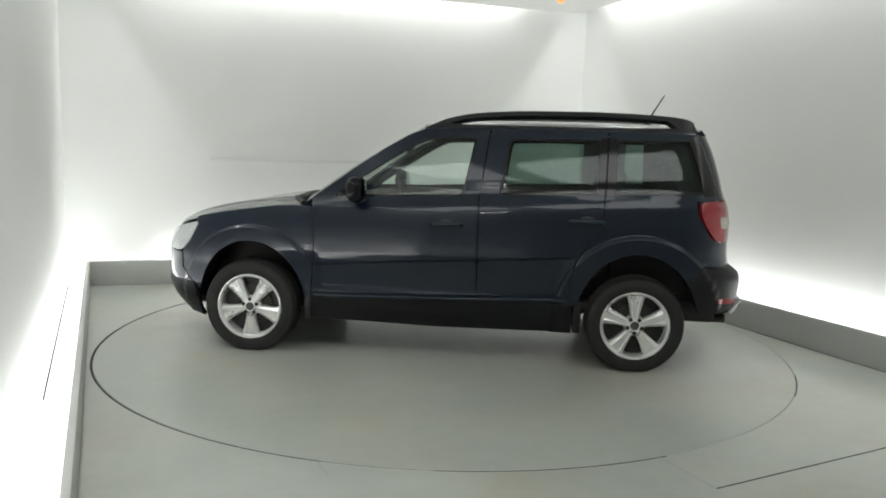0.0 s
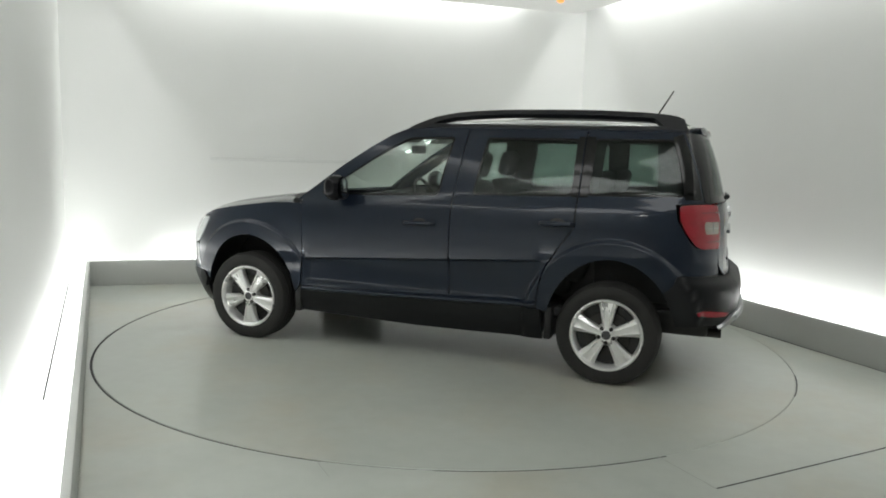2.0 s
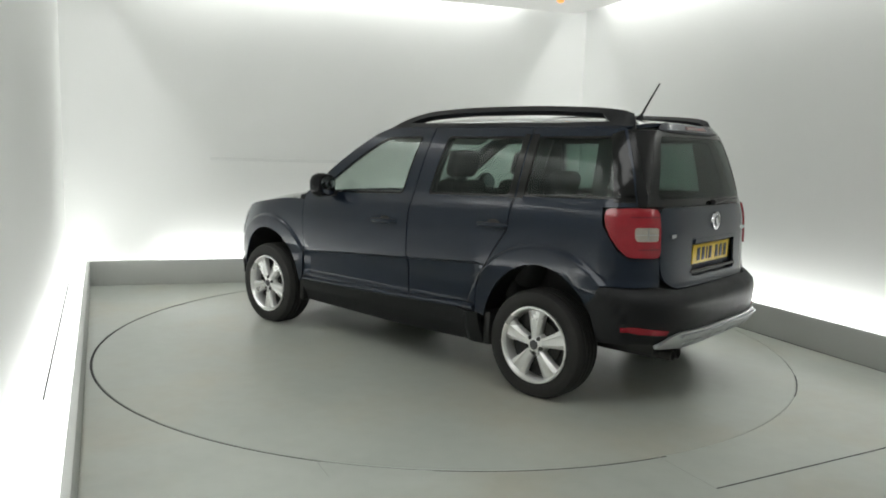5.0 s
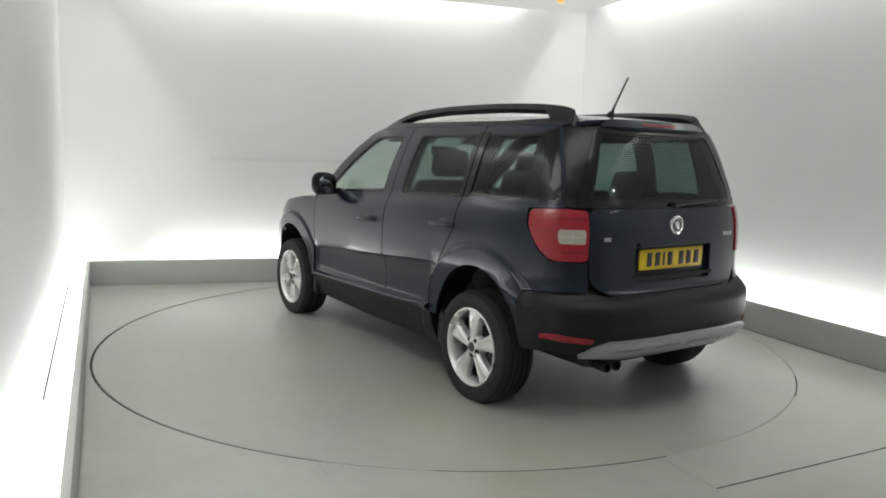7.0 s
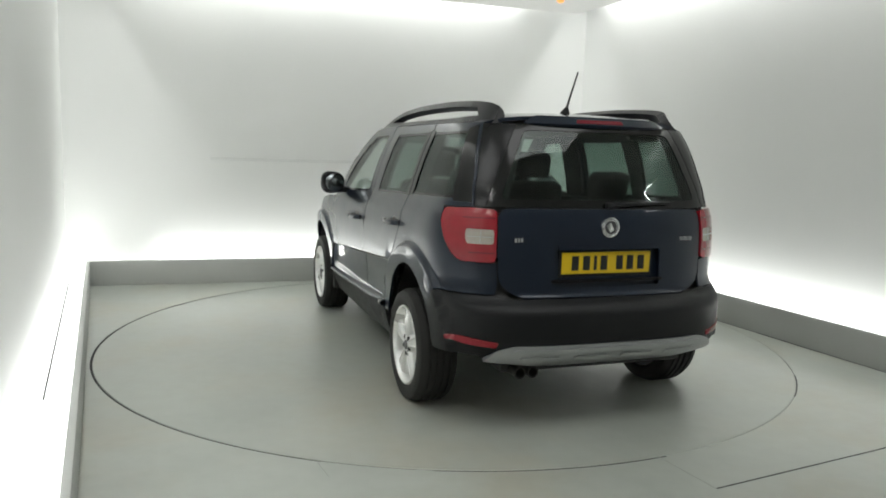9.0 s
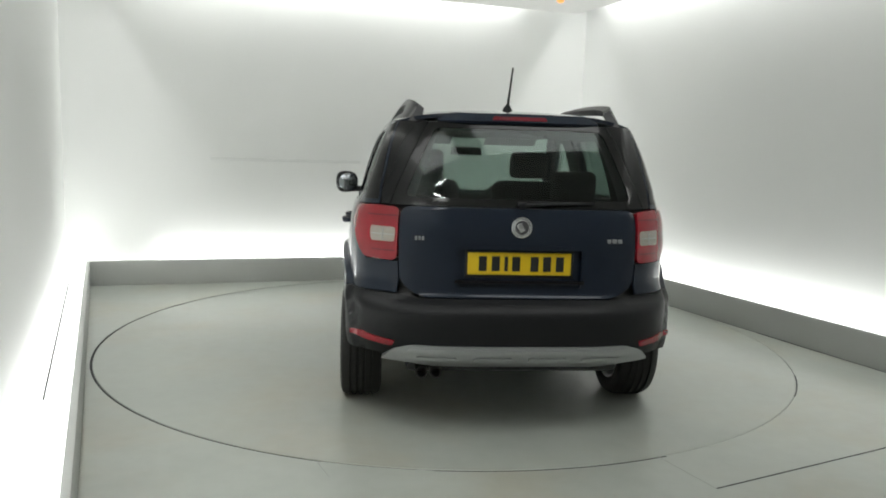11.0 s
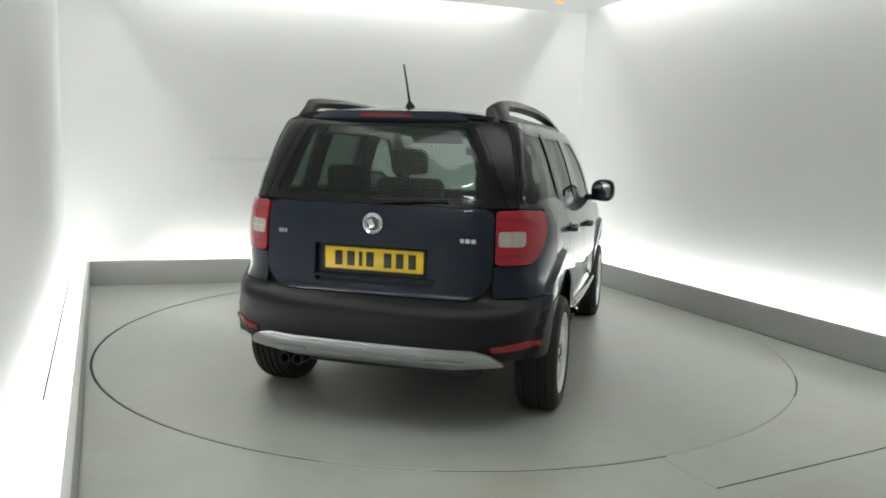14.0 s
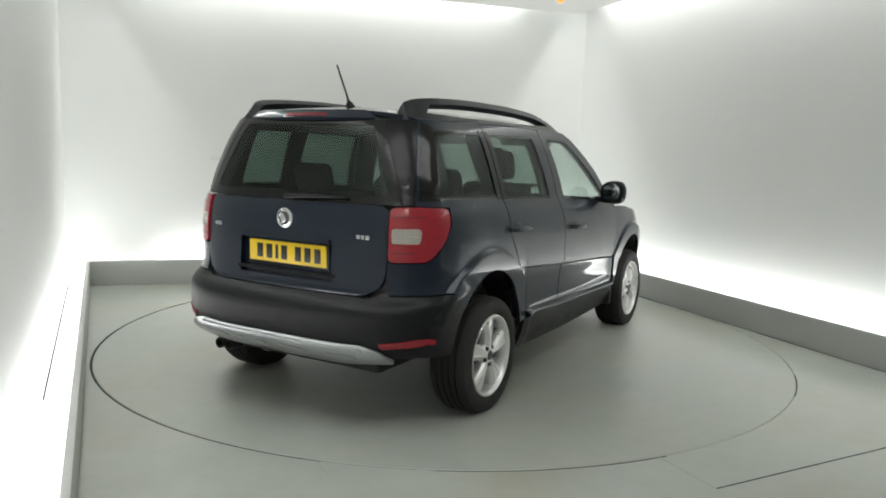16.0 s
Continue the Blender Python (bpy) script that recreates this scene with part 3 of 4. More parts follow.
# rows of points along the crease keep its edge crisp
CREASE_ROWS = [(x, LOWER_TOP(x) + d) for x in np.linspace(-0.85, 0.84, 68) for d in (0.028, 0.014, 0.005, 0.0, -0.004, -0.008, -0.012, -0.018, -0.030)]
CREASE_ROWS += [(x, z) for x in (-0.853, -0.84, -0.825, -0.812, -0.80, 0.785, 0.797, 0.81, 0.825, 0.838) for z in np.linspace(0.46, 0.60, 7)]
_cx = np.linspace(-0.9, 0.9, 60)
_cz = np.array([LOWER_TOP(v) for v in _cx])


def near_crease(u, z):
    return (np.abs(z - np.interp(u, _cx, _cz)) < 0.034) & (np.abs(u) < 0.9)


DOOR_FRONT = dict(extra=CREASE_ROWS, keep_out=near_crease)
DOOR_REAR = dict(extra=CREASE_ROWS + [p for p in ARCH_RINGS if not near_crease(np.array([p[0]]), np.array([p[1]]))[0]], keep_out=lambda u, z: near_arch(u, z) | near_crease(u, z))
bottom, roof_z = 0.27, 1.548
ztop = lambda x: BONNET(x) - 0.045

# front wing
wing = arch(HUB_X, AR * 0.97, 12, 172)
wing = wing + flank((0.869, 0.43), (0.855, 0.62), (0.850, 0.8), (0.870, 1.004)) + [(u, ztop(shell(u, 0.9)[0])) for u in np.linspace(1.0, U(1.70, 0.88), 14)] + flank((1.745, 0.735), (1.82, 0.655), (1.82, 0.53), (1.72, 0.46))
WING["on"] = True
both("front_wing", wing, M_PAINT, **RINGED)
WING["on"] = False

# doors, with their window openings
A0 = (0.905, 1.035)
fd = flank((0.865, 0.425), (0.850, 0.62), (0.845, 0.8), (0.865, 1.0), (0.872, 1.058), (0.80, 1.115), (0.60, 1.265), (0.40, 1.402), (0.24, 1.500), (0.14, 1.540), (-0.12, roof_z), (-0.30, roof_z), (-0.27, 1.3), (-0.245, 1.1), (-0.245, 0.8), (-0.245, 0.435))
fglass = rounded(flank((0.735, 1.075), (0.52, 1.225), (0.36, 1.335), (0.20, 1.435), (0.10, 1.482), (-0.215, 1.492), (-0.19, 1.35), (-0.145, 1.105), (0.3, 1.085)), 0.03)
both("front_door", fd, M_PAINT, holes=[fglass], thick=0.028, **DOOR_FRONT)
rd = flank((-0.253, 0.435), (-0.253, 0.8), (-0.253, 1.1), (-0.278, 1.3), (-0.308, roof_z), (-0.8, roof_z + 0.002), (-1.075, roof_z + 0.003), (-1.068, 1.3), (-1.055, 1.1), (-1.05, 0.95), (-0.98, 0.85), (-0.885, 0.70), (-0.85, 0.58), (-0.835, 0.43))
rglass = rounded(flank((-0.375, 1.118), (-0.435, 1.492), (-1.035, 1.498), (-1.025, 1.14)), 0.03)
both("rear_door", rd, M_PAINT, holes=[rglass], thick=0.028, **DOOR_REAR)
# rear quarter, down to the bumper line
quarter = flank((-1.617, 0.603), (-1.684, 0.703)) + [(U_REAR + 0.612, 0.700), (U_REAR + 0.615, 0.852)] + flank((-1.785, 0.857), (-1.735, 0.90), (-1.655, 1.03), (-1.64, 1.122), (-1.80, 1.13), (-1.755, 1.3), (-1.70, 1.45), (-1.655, roof_z)) + \
    flank((-1.083, roof_z + 0.003), (-1.076, 1.3), (-1.063, 1.1), (-1.058, 0.948), (-0.988, 0.848), (-0.893, 0.698), (-0.858, 0.578), (-0.843, 0.43)) + arch(-HUB_X - 0.005, AR, 14, 142, 16)
qglass = rounded(flank((-1.115, 1.148), (-1.13, 1.500), (-1.60, 1.505), (-1.655, 1.35), (-1.70, 1.165)), 0.03)
both("rear_quarter", quarter, M_PAINT, holes=[qglass], **RINGED)
# sills
sill = flank((0.0, 0.218), (0.880, 0.238), (0.868, 0.421), (0.3, 0.421), (-0.3, 0.430), (-0.868, 0.426), (-0.882, 0.228))
both("sill", sill, M_BLACK, "black plastic sill", thick=0.03, lift=0.006)
# bright lip along the foot of the doors and raised moulding
LIP_Z = smooth_table([(-0.86, 0.458), (-0.3, 0.436), (0.3, 0.418), (0.86, 0.404)])


def lip_shape(x, k):
    """The rounded moulding along the foot of the doors; k runs from its lower to its upper edge."""
    z = LIP_Z(x) + 0.022 * k
    return x, shell(x, z)[1] + 0.034 * max(0.0, 1 - abs(k) ** 2.5), z


for flip in (False, True):
    panel("door_lip", [(-0.845, -1), (0.845, -1), (0.845, 1), (-0.845, 1)], lip_shape, M_PAINT, car, "dark blue moulding along the sill", thick=0.006, res=0.2, extra=[(x, k) for x in np.linspace(-0.84, 0.84, 30) for k in (-0.9, -0.75, -0.5, -0.2, 0.1, 0.4, 0.6, 0.75, 0.9)], keep_out=lambda u, z: u > -9, mirror=flip)


# glass
for nm, gl, mt in (("front_window", fglass, M_GLASS), ("rear_window", rglass, M_TINT), ("quarter_window", qglass, M_TINT)):
    c = (sum(p[0] for p in gl) / len(gl), sum(p[1] for p in gl) / len(gl))
    big = [(c[0] + (p[0] - c[0]) * 1.012, c[1] + (p[1] - c[1]) * 1.02) for p in gl]
    for ob in both(nm, big, mt, lift=-0.004, thick=0.004, res=0.06):
        ob.visible_shadow = False
    # black surround
    ring_in = [(c[0] + (p[0] - c[0]) * 0.965, c[1] + (p[1] - c[1]) * 0.93) for p in gl]
    both("window_seal", big, M_FRIT, holes=[ring_in], lift=-0.0015, thick=0.004, res=0.05)
# black covers on the centre pillars
both("pillar_cover", flank((-1.018, 1.136), (-1.030, 1.508), (-1.070, 1.508), (-1.058, 1.136)), M_FRIT, "gloss black pillar cover", lift=0.002, thick=0.004)
both("pillar_cover", flank((-1.070, 1.138), (-1.082, 1.510), (-1.135, 1.510), (-1.120, 1.140)), M_FRIT, "gloss black pillar cover", lift=0.002, thick=0.004)
both("pillar_cover", flank((-1.690, 1.150), (-1.645, 1.35), (-1.590, 1.515), (-1.645, 1.538), (-1.695, 1.43), (-1.748, 1.29), (-1.788, 1.150)), M_FRIT, "gloss black pillar cover", lift=0.002, thick=0.004)

# bonnet
ub = np.linspace(0.93, U_FRONT - 0.02, 26)
edge_pts = [shell(u, ztop(shell(u, 0.9)[0])) for u in ub]
ex_, ey_ = [p[0] for p in edge_pts], [p[1] for p in edge_pts]


def bonnet(x, y):
    yb = max(float(np.interp(x, ex_, ey_)), 0.12)
    k = min(abs(y) / yb, 1.05)
    return x, y, BONNET(x) - 0.045 * k ** 4 - 0.006 * k * k + (0.012 * math.exp(-((abs(y) - 0.52) / 0.07) ** 2) if x < 1.9 else 0)


half = [(p[0], p[1] - 0.004) for p in edge_pts if p[0] < 2.03]
bon = [(x, -y) for x, y in half] + [(x, y) for x, y in half[::-1]] + [(1.09, 0.5), (1.12, 0.0), (1.09, -0.5)]
panel("bonnet", bon, bonnet, M_PAINT, car)
bm = tube([(0.93, 0.80, 1.015), (1.06, 0.55, 1.03), (1.10, 0, 1.035), (1.06, -0.55, 1.03), (0.93, -0.80, 1.015)], 0.025, 8)
part("cowl", bm, M_BLACK, car, "black plastic cowl below the windscreen")

# windscreen and its pillars
WS_TOP = (0.135, 1.542)


def screen(v, s):
    """v across from -1 to 1, s up from 0 to 1."""
    k = abs(v)
    yb, yt = shell(A0[0], A0[1])[1] - 0.012, shell(*WS_TOP)[1] - 0.006
    bx, tx = A0[0] + 0.005 + 0.13 * (1 - k ** 2.2), WS_TOP[0] + 0.065 * (1 - k ** 2.2)
    bz, tz = A0[1] - 0.002, WS_TOP[1] + 0.036 * (1 - k ** 2)
    b = 4 * s * (1 - s)
    return bx + (tx - bx) * s + 0.010 * b * (1 - 0.3 * k), v * (yb + (yt - yb) * s), bz + (tz - bz) * s + 0.024 * b * (1 - 0.1 * k)


def screen_map(a, b):
    return screen(a, b)


ob = panel("windscreen", rounded([(-0.93, 0.04), (0.93, 0.04), (0.93, 0.95), (-0.93, 0.95)], 0.03), screen_map, M_GLASS, car, res=0.06, thick=0.001, lift=-0.004)
ob.visible_shadow = False
panel("windscreen_frame", [(-1, 0), (1, 0), (1, 1), (-1, 1)], screen_map, M_PAINT, car, holes=[[(-0.925, 0.05), (0.925, 0.05), (0.925, 0.945), (-0.925, 0.945)]], res=0.05, thick=0.02)

# roof
ROOFC = smooth_table([(-1.80, 1.585), (-1.70, 1.602), (-1.41, 1.624), (-1.0, 1.632), (-0.4, 1.628), (0.0, 1.606), (0.15, 1.592), (0.26, 1.572)])


def roof(x, y):
    ye = shell(U(max(x, -1.66), roof_z), roof_z)[1]
    k = min(abs(y) / ye, 1.03)
    zc = ROOFC(x)
    ze = roof_z - 0.002 if x < -0.1 else roof_z - 0.002 - 0.006 * (x + 0.1) / 0.2
    return x, y, zc - (zc - ze) * (0.45 * k ** 2 + 0.55 * k ** 6)


re_ = [(x, shell(U(x, roof_z), roof_z)[1] - 0.003) for x in np.linspace(-1.64, 0.12, 20)]
front_edge = [(0.135 + 0.065 * (1 - (abs(v)) ** 2.2) - 0.004, v * re_[-1][1]) for v in np.linspace(0.9, -0.9, 13)]
rear_edge = [(rear(c, 1.585)[0], rear(c, 1.585)[1]) for c in np.linspace(-0.50, 0.50, 11)]
panel("roof", re_ + front_edge + [(x, -y) for x, y in re_[::-1]] + rear_edge, roof, M_PAINT, car, thick=0.02, res=0.035)
panel("headlining", [(0.10, 0.52), (0.10, -0.52), (-1.6, -0.5), (-1.6, 0.5)], lambda x, y: (x, y, roof(x, y)[2] - 0.045), M_HEADLINING, car, thick=0.006, res=0.08)

# ---------------------------------------------------------------- tail
GZ0, GZ1 = 0.70, 1.125
gate = rounded([(-0.605, GZ0 + 0.05), (-0.50, GZ0 - 0.015), (0.50, GZ0 - 0.015), (0.605, GZ0 + 0.05), (0.612, 0.9), (0.62, GZ1), (-0.62, GZ1), (-0.612, 0.9)], 0.05)
recess = rounded([(-0.315, 0.735), (0.315, 0.735), (0.315, 0.925), (-0.315, 0.925)], 0.015)
tailgate = panel("tailgate", gate, rear, M_PAINT, car, "dark blue tailgate", holes=[recess])
panel("plate_recess", [(-0.33, 0.72), (0.33, 0.72), (0.33, 0.94), (-0.33, 0.94)], lambda c, z: (rear(c, z)[0] + 0.028 + 0.02 * (z - 0.72), rear(c, z)[1], z), M_PAINT, tailgate, thick=0.006)
panel("grip_strip", rounded([(-0.30, 0.925), (0.30, 0.925), (0.295, 0.945), (-0.295, 0.945)], 0.008), rear, M_PAINT, tailgate, lift=0.014, thick=0.03, res=0.02)
panel("gate_lip", rounded([(-0.33, 0.757), (0.33, 0.757), (0.33, 0.772), (-0.33, 0.772)], 0.006), rear, M_GLOSSBLACK, tailgate, lift=0.006, thick=0.03, res=0.02)

panel("tail_backing", [(-0.95, 0.60), (0.95, 0.60), (0.95, 0.86), (-0.95, 0.86)], lambda c, z: (rear(c, z)[0] + 0.045, rear(c, z)[1] * 0.95, z), M_INK_SHADE, car, thick=0.01, res=0.06)

# rear screen and the black trim beside it
def rear_glass_poly(k, z0, z1, b0, b1):
    return rounded([(-b0 * k, z0), (b0 * k, z0), (b1 * k, z1), (-b1 * k, z1)], 0.035)


gin = rear_glass_poly(1.0, GZ1 + 0.045, 1.515, 0.620, 0.545)
ob = panel("rear_screen", rear_glass_poly(1.0, GZ1 + 0.022, 1.535, 0.67, 0.585), rear, M_TINT, tailgate, "dark tinted rear screen", lift=-0.004, thick=0.004, res=0.06)
ob.visible_shadow = False
panel("rear_screen_frame", [(-0.690, GZ1 + 0.006), (0.690, GZ1 + 0.006), (0.598, 1.545), (-0.598, 1.545)], rear, M_FRIT, tailgate, "gloss black screen surround", holes=[gin], lift=-0.002, thick=0.004, res=0.04)
for sgn in (1, -1):
    trim = [(sgn * 0.694, GZ1 + 0.006), (sgn * 0.602, 1.545), (sgn * (U(-1.653, 1.545) - U_REAR - 0.004), 1.545), (sgn * (U(-1.70, 1.45) - U_REAR - 0.004), 1.45),
            (sgn * (U(-1.755, 1.3) - U_REAR - 0.004), 1.3), (sgn * (U(-1.80, 1.135) - U_REAR - 0.004), 1.135)]
    panel("pillar_trim", trim, rear, M_PILLAR, car, "gloss black corner trim", lift=-0.001, thick=0.01)
for sgn in (1, -1):
    panel("pillar_backing", [(sgn * 0.60, 1.10), (sgn * 0.53, 1.54), (sgn * (U(-1.60, 1.54) - U_REAR), 1.54), (sgn * (U(-1.70, 1.10) - U_REAR), 1.10)], lambda c, z: (rear(c, z)[0] + 0.035, rear(c, z)[1] * 0.955, z), M_INK_SHADE, car, thick=0.008, res=0.06)
# spoiler lip with the high brake lamp
spoiler = rounded([(-0.565, 1.550), (0.565, 1.550), (0.50, 1.592), (-0.50, 1.592)], 0.025)


def lip(c, z):
    x, y, z = rear(c, min(z, 1.6))
    k = (z - 1.548) / 0.044
    return x - 0.022 * (1 - (min(abs(c), 0.57) / 0.57) ** 4) + 0.010 * k, y, z


panel("spoiler", spoiler, lip, M_PAINT, car, "roof spoiler lip", thick=0.05, res=0.022)
panel("brake_lamp", rounded([(-0.19, 1.557), (0.19, 1.557), (0.185, 1.575), (-0.185, 1.575)], 0.005), lip, M_REDDARK, car, "dark red high brake lamp", lift=0.003, thick=0.01, res=0.02)

# tail lamps
tl = [(0.617, 0.857), (0.625, 1.116)] + [(U(x, z) - U_REAR, z) for x, z in ((-1.80, 1.122), (-1.66, 1.114), (-1.672, 1.03), (-1.70, 0.97), (-1.745, 0.905), (-1.785, 0.862))]
tl = rounded(tl, 0.034)
white = rounded([(0.634, 0.948), (0.636, 1.020), (0.775, 1.022), (0.782, 1.0), (0.776, 0.965), (0.765, 0.948)], 0.014)
for sgn in (1, -1):
    f = lambda p: [(sgn * c, z) for c, z in p]
    lamp_part = panel("tail_lamp", f(tl), rear, M_RED, car, "red tail lamp with a pale inset", holes=[f(white)], lift=0.010, thick=0.03, res=0.022)
    panel("indicator_lens", f(white), rear, M_CLEARLENS, lamp_part, "pale clear lens", lift=0.008, thick=0.02, res=0.02)
    panel("lens_rib", f([(0.638, 0.981), (0.638, 0.985), (0.770, 0.985), (0.770, 0.981)]), rear, M_SILVER, lamp_part, lift=0.010, thick=0.004, res=0.03)
    panel("lens_rib", f([(0.700, 0.953), (0.700, 1.016), (0.704, 1.016), (0.704, 0.953)]), rear, M_SILVER, lamp_part, lift=0.010, thick=0.004, res=0.03)
    panel("lamp_band", f(rounded([(0.628, 1.072), (0.628, 1.078), (0.80, 1.078), (0.80, 1.072)], 0.003)), rear, M_REDDARK, lamp_part, lift=0.0115, thick=0.004, res=0.03)
    panel("lamp_band", f(rounded([(0.628, 0.902), (0.628, 0.908), (0.76, 0.908), (0.755, 0.902)], 0.003)), rear, M_REDDARK, lamp_part, lift=0.0115, thick=0.004, res=0.03)

# rear bumper: black, wrapping to the wheel arches
ba = [(U(-HUB_X - 0.005 - AR * 0.93 * math.cos(radians(a)), HUB_Z + AR * 1.10 * math.sin(radians(a))) - U_REAR, HUB_Z + AR * 1.10 * math.sin(radians(a))) for a in (11, 20, 30, 38)]
bt = [(U(-1.68, 0.697) - U_REAR, 0.697)]
outl = [(-0.50, 0.335), (0.50, 0.335), (0.62, 0.372), (0.70, 0.400), (0.85, 0.403)] + ba + bt + [(0.585, 0.692), (0.52, 0.680), (-0.52, 0.680), (-0.585, 0.692)] + [(-c, z) for c, z in bt + ba[::-1]] + [(-0.85, 0.403), (-0.70, 0.400), (-0.62, 0.372)]
bumper = panel("rear_bumper", outl, rear, M_BLACK, car, "black grained plastic rear bumper", thick=0.025)
panel("bumper_underside", [(-1.62, -0.52), (-1.62, 0.52), (-1.86, 0.52), (-1.95, 0.42), (-1.95, -0.42), (-1.86, -0.52)], lambda x, y: (x, y, 0.33), M_BLACK, bumper, thick=0.01, res=0.1)
# silver skid trim
sk = rounded([(-0.70, 0.375), (-0.56, 0.365), (-0.44, 0.345), (0.44, 0.345), (0.56, 0.365), (0.70, 0.375), (0.63, 0.435), (0.55, 0.460), (-0.55, 0.460), (-0.63, 0.435)], 0.02)


def skid(c, z):
    x, y, z = rear(c, z)
    k = (z - 0.402) / 0.06
    return x - 0.014 * (1 - min(abs(k), 1) ** 2) - 0.012, y, z


skid_part = panel("skid_trim", sk, skid, M_SILVER, bumper, "silver painted skid trim", lift=0.004, thick=0.02, res=0.02)
for cc in (-0.42, -0.14, 0.14, 0.42):
    panel("skid_pad", rounded([(cc - 0.105, 0.388), (cc + 0.105, 0.388), (cc + 0.095, 0.408), (cc - 0.095, 0.408)], 0.008), skid, M_SILVER, skid_part, "embossed silver pad", lift=0.010, thick=0.012, res=0.02)
panel("skid_lip", rounded([(-0.56, 0.432), (0.56, 0.432), (0.54, 0.446), (-0.54, 0.446)], 0.006), skid, M_SILVER, skid_part, lift=0.019, thick=0.018, res=0.02)
for sgn in (1, -1):
    panel("rear_reflector", [(sgn * c, z) for c, z in rounded([(0.63, 0.448), (0.62, 0.474), (0.80, 0.498), (0.870, 0.494), (0.865, 0.472), (0.80, 0.462)], 0.006)], rear, M_REFLECTOR, bumper, "red bumper reflector", lift=0.006, thick=0.01, res=0.02)

# number plate with its characters as plain bars
xp = -1.927
plate = part("number_plate", box(xp, 0, 0.852, 0.010, 0.52, 0.112, 0.003, pose(0, 0, 0, 0, -1.5, 0)), M_YELLOW, tailgate, "yellow number plate with black characters")
part("plate_frame", box(xp + 0.005, 0, 0.848, 0.008, 0.545, 0.135, 0.003), M_INK_SHADE, tailgate, "black plate holder")
for yy in (0.185, 0.120, 0.068, 0.018, -0.075, -0.138, -0.203):
    part("character_bar", box(xp - 0.006, yy, 0.852, 0.003, 0.018 if yy == 0.068 else 0.040, 0.074, 0.001), M_INK_SHADE, plate)
badge = part("badge", lathe([(0.002, 0.012), (0.033, 0.011), (0.041, 0.007), (0.044, 0.012), (0.052, 0.010), (0.054, 0.0)], 28, "y"), M_CHROME, tailgate, "round chrome badge")
badge.matrix_local = pose(rear(0, 1.035)[0], 0, 1.035, 0, 0, 90)
bd = lathe([(0.001, 0.013), (0.034, 0.012), (0.034, 0.008)], 24, "y")
part("badge_centre", bd, M_DARKALLOY, badge, "dark badge centre")
part("badge_mark", box(0.006, 0.015, 0.0, 0.030, 0.006, 0.046, 0.005, pose(0, 0, 0, 0, 30, 0)), M_CHROME, badge)
for y0, w in ((0.50, 0.05), (-0.478, 0.085)):
    xx = rear(y0, 0.972)[0]
    for k in range(3):
        part("lettering_bar", box(xx - 0.002, y0 + (k - 1) * w / 3, 0.972, 0.006, w / 3 - 0.006, 0.020, 0.001, pose(0, 0, 0, 0, 0, 4 if y0 > 0 else -4)), M_SILVER, tailgate, "small dull chrome lettering")
# rear wiper
wz = 1.148
wx = rear(0, wz)[0]
wiper = part("rear_wiper", tube([(wx - 0.010, 0.0, wz - 0.008), (wx - 0.022, -0.05, wz + 0.0), (wx - 0.016, -0.2, wz + 0.006), (rear(-0.34, wz)[0] - 0.010, -0.34, wz + 0.008)], [0.016, 0.011, 0.007, 0.005], 8), M_BLACK, tailgate, "black rear wiper")
part("wiper_blade", box(rear(-0.2, wz)[0] - 0.006, -0.20, wz + 0.010, 0.010, 0.34, 0.012, 0.003), M_BLACK, wiper)
part("washer_nozzle", box(wx - 0.016, 0.0, wz - 0.002, 0.03, 0.04, 0.028, 0.008), M_BLACK, wiper)

# ---------------------------------------------------------------- nose
def nose_u(x, z):
    return U_FRONT - U(x, z)


hl = rounded([(nose_u(1.675, 0.868), 0.868), (nose_u(1.745, 0.735), 0.735), (nose_u(1.83, 0.652), 0.652), (0.52, 0.655), (0.50, 0.775), (nose_u(1.88, 0.815), 0.815)], 0.045)
for sgn in (1, -1):
    panel("headlamp", [(sgn * c, z) for c, z in hl], nose, M_HEADLAMP, car, "clear headlamp", lift=0.006, thick=0.03, res=0.022)
fa = [(nose_u(HUB_X + AR * 0.93 * math.cos(radians(a)), HUB_Z + AR * 1.10 * math.sin(radians(a))), HUB_Z + AR * 1.10 * math.sin(radians(a))) for a in (-14, 0, 8)]
up = [(nose_u(1.72, 0.455), 0.455), (nose_u(1.835, 0.53), 0.53), (nose_u(1.83, 0.642), 0.642), (0.515, 0.648), (0.48, 0.69)]
low = [(nose_u(1.74, 0.21), 0.21)]
panel("front_bumper", [(c, z) for c, z in fa[::1]] + [(up[0][0], 0.452)] + [(0.5, 0.43), (-0.5, 0.43)] + [(-up[0][0], 0.452)] + [(-c, z) for c, z in fa[::-1]] + [(-low[0][0], 0.21), (-0.4, 0.20), (0.4, 0.20), (low[0][0], 0.21)],
      nose, M_BLACK, car, "black plastic lower front bumper", thick=0.025, lift=0.004)
panel("front_panel", up + [(-c, z) for c, z in up[::-1]] + [(-0.5, 0.436), (0.5, 0.436)], nose, M_PAINT, car, "dark blue upper front bumper", thick=0.02)
panel("grille", [(0.49, 0.70), (0.49, 0.745), (-0.49, 0.745), (-0.49, 0.70)], nose, M_BLACK, car, "black grille", thick=0.02, lift=-0.006)

# ---------------------------------------------------------------- rails, aerial, mirrors, handles
RAIL_TOP = smooth_table([(-1.685, 1.535), (-1.675, 1.59), (-1.64, 1.636), (-1.57, 1.656), (-1.34, 1.674), (-0.97, 1.684), (-0.6, 1.681), (-0.22, 1.660), (-0.03, 1.624), (0.06, 1.590), (0.145, 1.548)])


